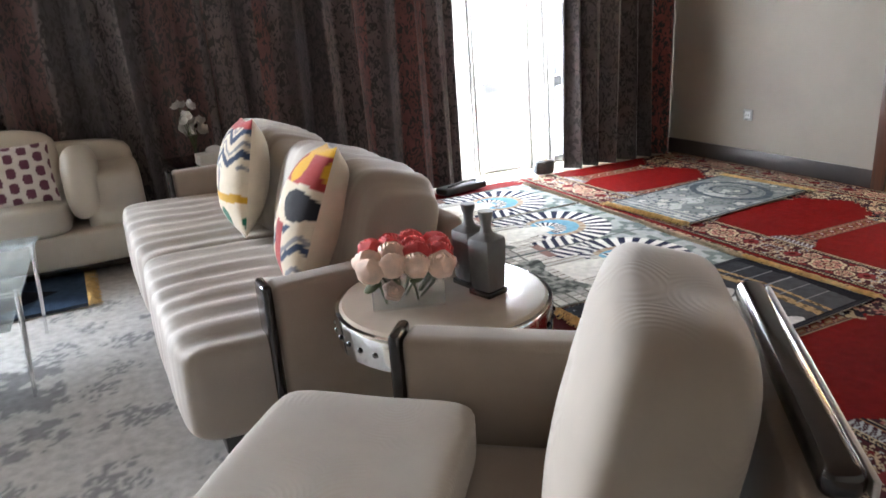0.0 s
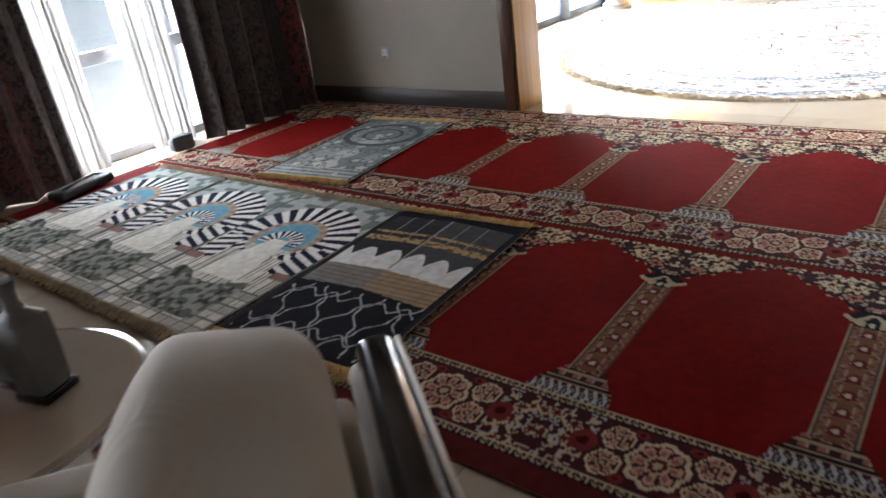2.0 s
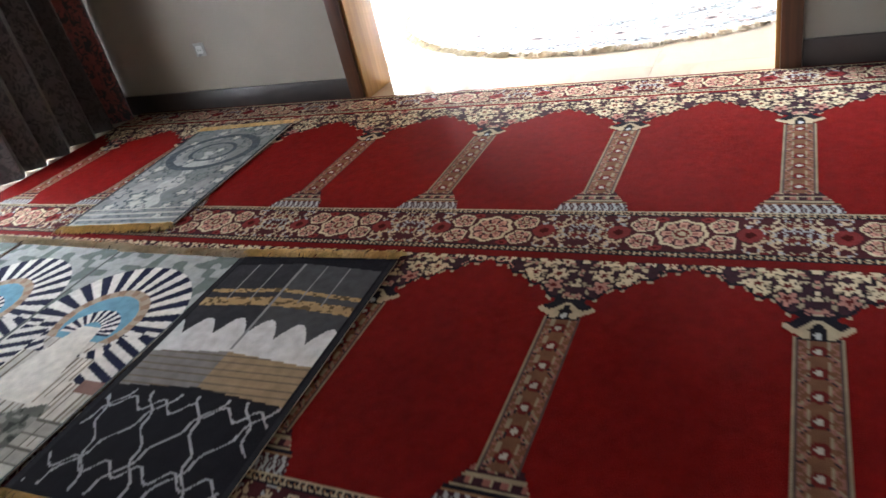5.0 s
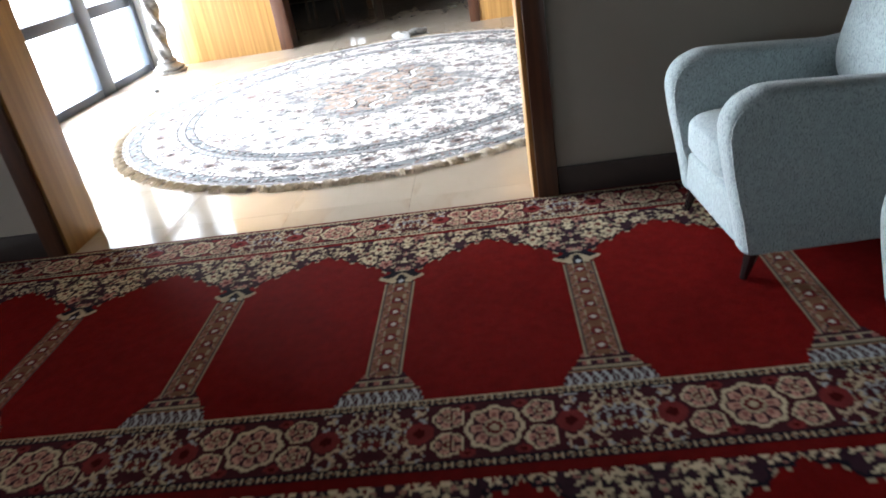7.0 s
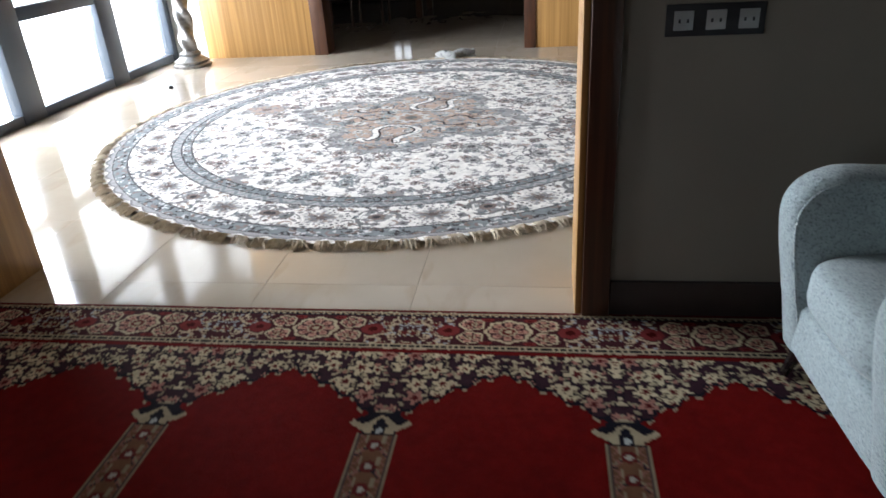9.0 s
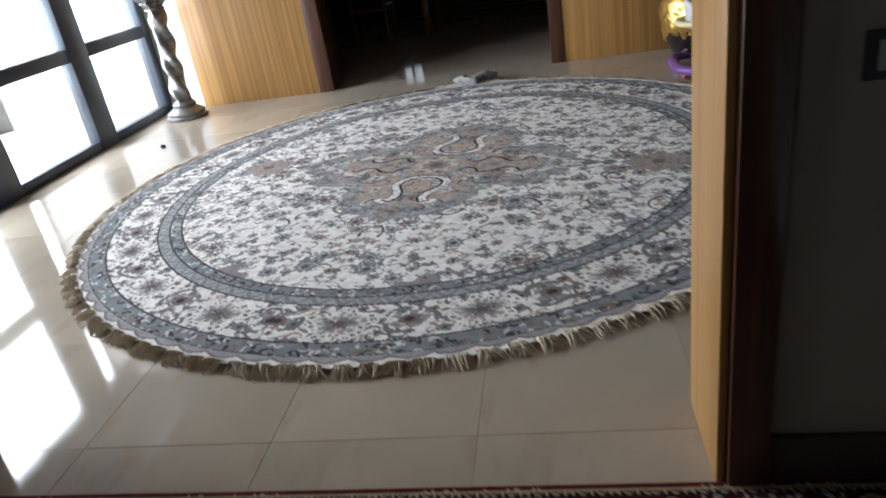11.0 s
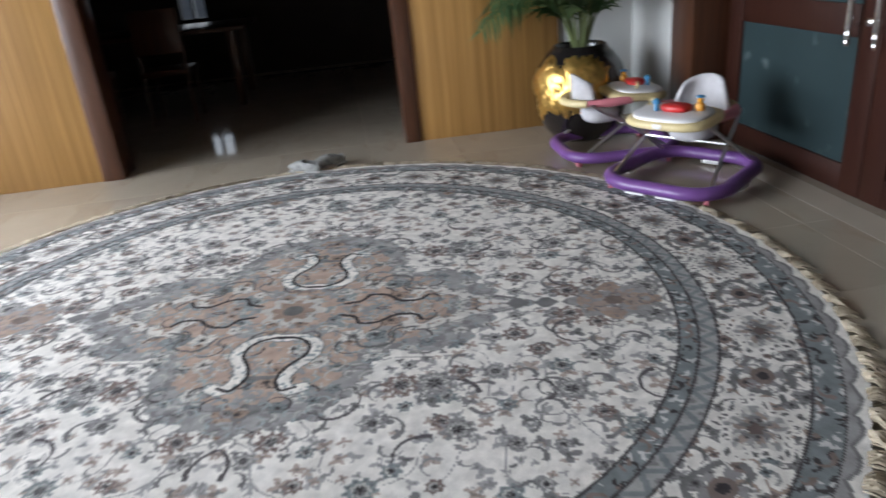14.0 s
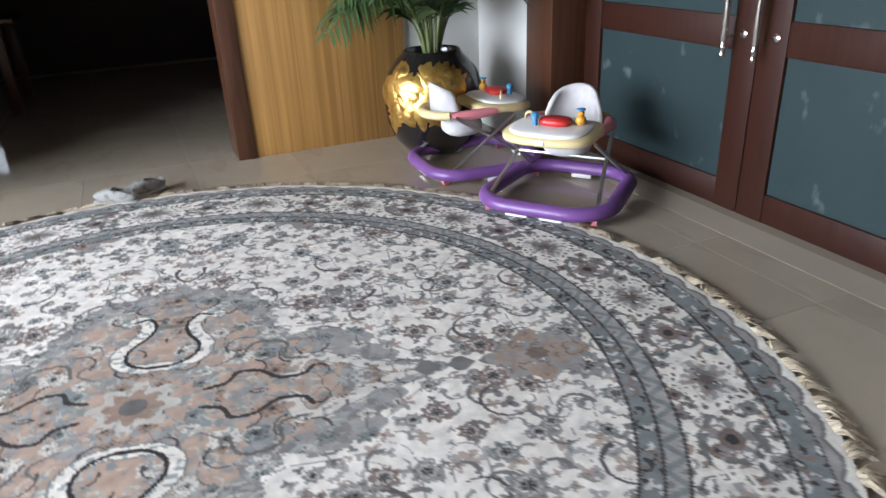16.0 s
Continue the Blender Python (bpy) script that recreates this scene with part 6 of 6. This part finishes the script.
def baby_walker(m, label):
    """Local: the tray faces +x, the seat back is at -x."""
    w = thing("baby_walker", label, "baby walker", m, group="baby walkers")
    # rounded ring base
    pts = []
    for cx, cy, a0 in ((0.165, 0.135, 0), (-0.145, 0.115, 90), (-0.145, -0.115, 180), (0.165, -0.135, 270)):
        pts += arc(cx, cy, 0.180, a0, a0 + 90, 9, 0.062)
    part("base_ring", tube(pts, 0.040, 12, closed=True, squash=0.85), M["purple"], w, "purple plastic ring base")
    for x, y, rz in ((0.335, 0.07, 90), (0.335, -0.10, 90), (0.0, 0.315, 0), (0.0, -0.315, 0), (-0.318, 0.0, 90)):
        part("brake_pad", at(box(-0.055, 0.055, -0.012, 0.012, 0.010, 0.034, 0.005), x, y, 0, 0, 0, rz), M["white_plastic"], w, "white strip")
    for x, y in ((0.30, 0.265), (0.30, -0.265), (-0.28, 0.24), (-0.28, -0.24)):
        c = part("caster", at(lathe([(0.010, -0.012), (0.021, -0.011), (0.021, 0.011), (0.010, 0.012)], 16), x, y, 0.0235, 90, 0, 20), M["pink_plastic"], w, "pink caster wheel")
        part("caster_mount", box(x - 0.014, x + 0.014, y - 0.016, y + 0.016, 0.036, 0.052, 0.004), M["purple"], w)
    for y in (-0.225, 0.225):
        part("leg", tube([(0.26, y * 1.18, 0.085), (0.02, y, 0.235), (-0.19, y * 0.88, 0.365)], 0.0095, 8), M["satin"], w, "bare steel tube")
        part("leg", tube([(-0.24, y * 1.16, 0.085), (-0.02, y * 1.05, 0.225), (0.17, y * 0.95, 0.345)], 0.0095, 8), M["satin"], w, "bare steel tube")
    part("cross_bar", tube([(0.02, -0.225, 0.235), (0.02, 0.225, 0.235)], 0.008, 8), M["satin"], w)
    # tray
    tray = part("tray", at(puff(0.185, 0.225, 0.032, 3.2, 14), 0.135, 0, 0.378, 0, 3, 0), M["cream_plastic"], w, "cream plastic tray")
    part("tray_top", at(puff(0.150, 0.190, 0.020, 3.0, 12), 0.155, 0, 0.404, 0, 3, 0), M["white_plastic"], tray, "white play tray")
    for y in (-0.195, 0.195):
        part("side_rail", tube([(0.06, y * 1.03, 0.375), (-0.08, y * 1.05, 0.372), (-0.20, y * 0.85, 0.370)], [0.026, 0.030, 0.022], 10, squash=0.9), M["pink_plastic"], w, "pink side arm")
    part("rear_rim", tube(arc(-0.13, 0, 0.175, 115, 245, 12, 0.368), 0.024, 10), M["cream_plastic"], w)
    b = bmesh.new()
    n, rows = 15, 7
    vs = [[b.verts.new(((-0.10 - 0.135 * math.cos(a) * (1 - 0.15 * t) - 0.03 * t), 0.150 * math.sin(a) * (1 - 0.28 * t * t), 0.33 + 0.20 * t * (1 - 0.28 * (a / 1.35) ** 2))) for a in [-1.35 + 2.7 * i / (n - 1) for i in range(n)]] for t in [k / (rows - 1) for k in range(rows)]]
    for p, q in zip(vs, vs[1:]):
        for i in range(n - 1):
            b.faces.new((p[i], p[i + 1], q[i + 1], q[i]))
    sb = part("seat_back", b, M["seat_pad"], w, "padded white seat back")
    so = sb.modifiers.new("padding", "SOLIDIFY")
    so.thickness, so.offset = 0.022, 0
    part("seat", at(puff(0.115, 0.115, 0.060, 2.6, 10), -0.07, 0, 0.270), M["seat_pad"], w, "hanging fabric seat")
    toy = part("toy_panel", at(puff(0.055, 0.075, 0.022, 2.8, 8), 0.165, 0.02, 0.437), M["red_plastic"], tray, "red toy panel")
    part("toy_ring", moved(tube(arc(0, 0, 0.036, 0, 180, 10), 0.006, 6), pose(0.13, -0.12, 0.425, 90, 0, 60)), M["cream_plastic"], tray)
    part("toy_bird", at(lathe([(0.018, 0), (0.026, 0.015), (0.022, 0.032), (0.010, 0.040), (0.016, 0.052), (0.004, 0.066)], 14), 0.135, 0.13, 0.424), M["orange_plastic"], tray, "yellow toy bird")
    part("toy_cap", at(puff(0.021, 0.021, 0.007, 2.2, 5), 0.135, 0.13, 0.492), M["blue_plastic"], tray)
    part("toy_post", at(lathe([(0.012, 0), (0.012, 0.03), (0.020, 0.036), (0.020, 0.052), (0.006, 0.062)], 12), 0.215, -0.06, 0.424), M["blue_plastic"], tray)
    part("badge", moved(box(-0.022, 0.022, -0.003, 0.003, -0.012, 0.012, 0.002), pose(0.322, 0, 0.372, 0, 0, 90)), M["white_plastic"], tray)
    return w


bw = baby_walker(pose(7.91, -0.69, 0.0, 0, 0, 127), "purple and cream baby walker standing by the double doors")
bw.scale = (0.99, 0.99, 0.99)
b2 = copy_thing(bw, pose(8.60, -0.545, 0.0, 0, 0, -92) @ Matrix.Scale(0.96, 4))
b2["label"] = "purple and cream baby walker standing before the planter"


# dark dining set beyond the doorway
def dining_chair(m):
    c = thing("dining_chair", "dark wooden dining chair in the unlit room", "chair", m, group="dining chairs")
    part("seat", box(-0.22, 0.22, -0.22, 0.22, 0.43, 0.48, 0.012, 3), M["walnut"], c)
    part("backrest", box(-0.22, -0.18, -0.21, 0.21, 0.62, 1.0, 0.012, 3), M["walnut"], c)
    for x in (-0.20, 0.20):
        for y in (-0.19, 0.19):
            part("leg", tube([(x, y, 0.0), (x, y, 0.43 if x > 0 else 0.98)], 0.018, 8), M["walnut"], c)
    return c


dc = dining_chair(pose(11.45, 2.60, 0, 0, 0, 0))
copy_thing(dc, pose(11.45, 3.35, 0, 0, 0, 5))
dt = thing("dining_table", "dark wooden dining table in the unlit room", "table", pose(12.3, 3.0, 0))
part("tabletop", box(-0.55, 0.55, -1.1, 1.1, 0.72, 0.76, 0.01), M["walnut"], dt)
for x in (-0.45, 0.45):
    for y in (-0.95, 0.95):
        part("leg", box(x - 0.04, x + 0.04, y - 0.04, y + 0.04, 0, 0.72, 0.006), M["walnut"], dt)


# ---- stone tiles, each a piece of the floor ----
def tiles(parent, xs, ys, size, gap):
    me = None
    for i in range(xs[1] - xs[0]):
        for j in range(ys[1] - ys[0]):
            x, y = 4.78 + (xs[0] + i) * size, 0.92 + (ys[0] + j) * size
            if me is None:
                ob = part("tile", box(gap / 2, size - gap / 2, gap / 2, size - gap / 2, -0.02, 0.0, 0.0012, 1), M["marble"], parent, smooth=False)
                me = ob.data
            else:
                ob = new("tile", me)
                ob.parent = parent
            ob.location = (x, y, 0)


fl = bpy.data.objects["floor"]
tiles(fl, (-1, 8), (-4, 6), 0.6, 0.0009)
tiles(fl, (-8, -4), (-3, 6), 0.6, 0.0009)
slab = bmesh.new()
for i in range(8):
    for j in range(13):
        x, y = 4.78 + (8 + i) * 0.6, 0.92 + (-5 + j) * 0.6
        if x + 0.6 < 14.2:
            box(x + 0.001, x + 0.599, y + 0.001, y + 0.599, -0.02, 0.0, bm=slab)
part("tile_field", slab, M["marble"], fl, smooth=False)["kind"] = "stuff"
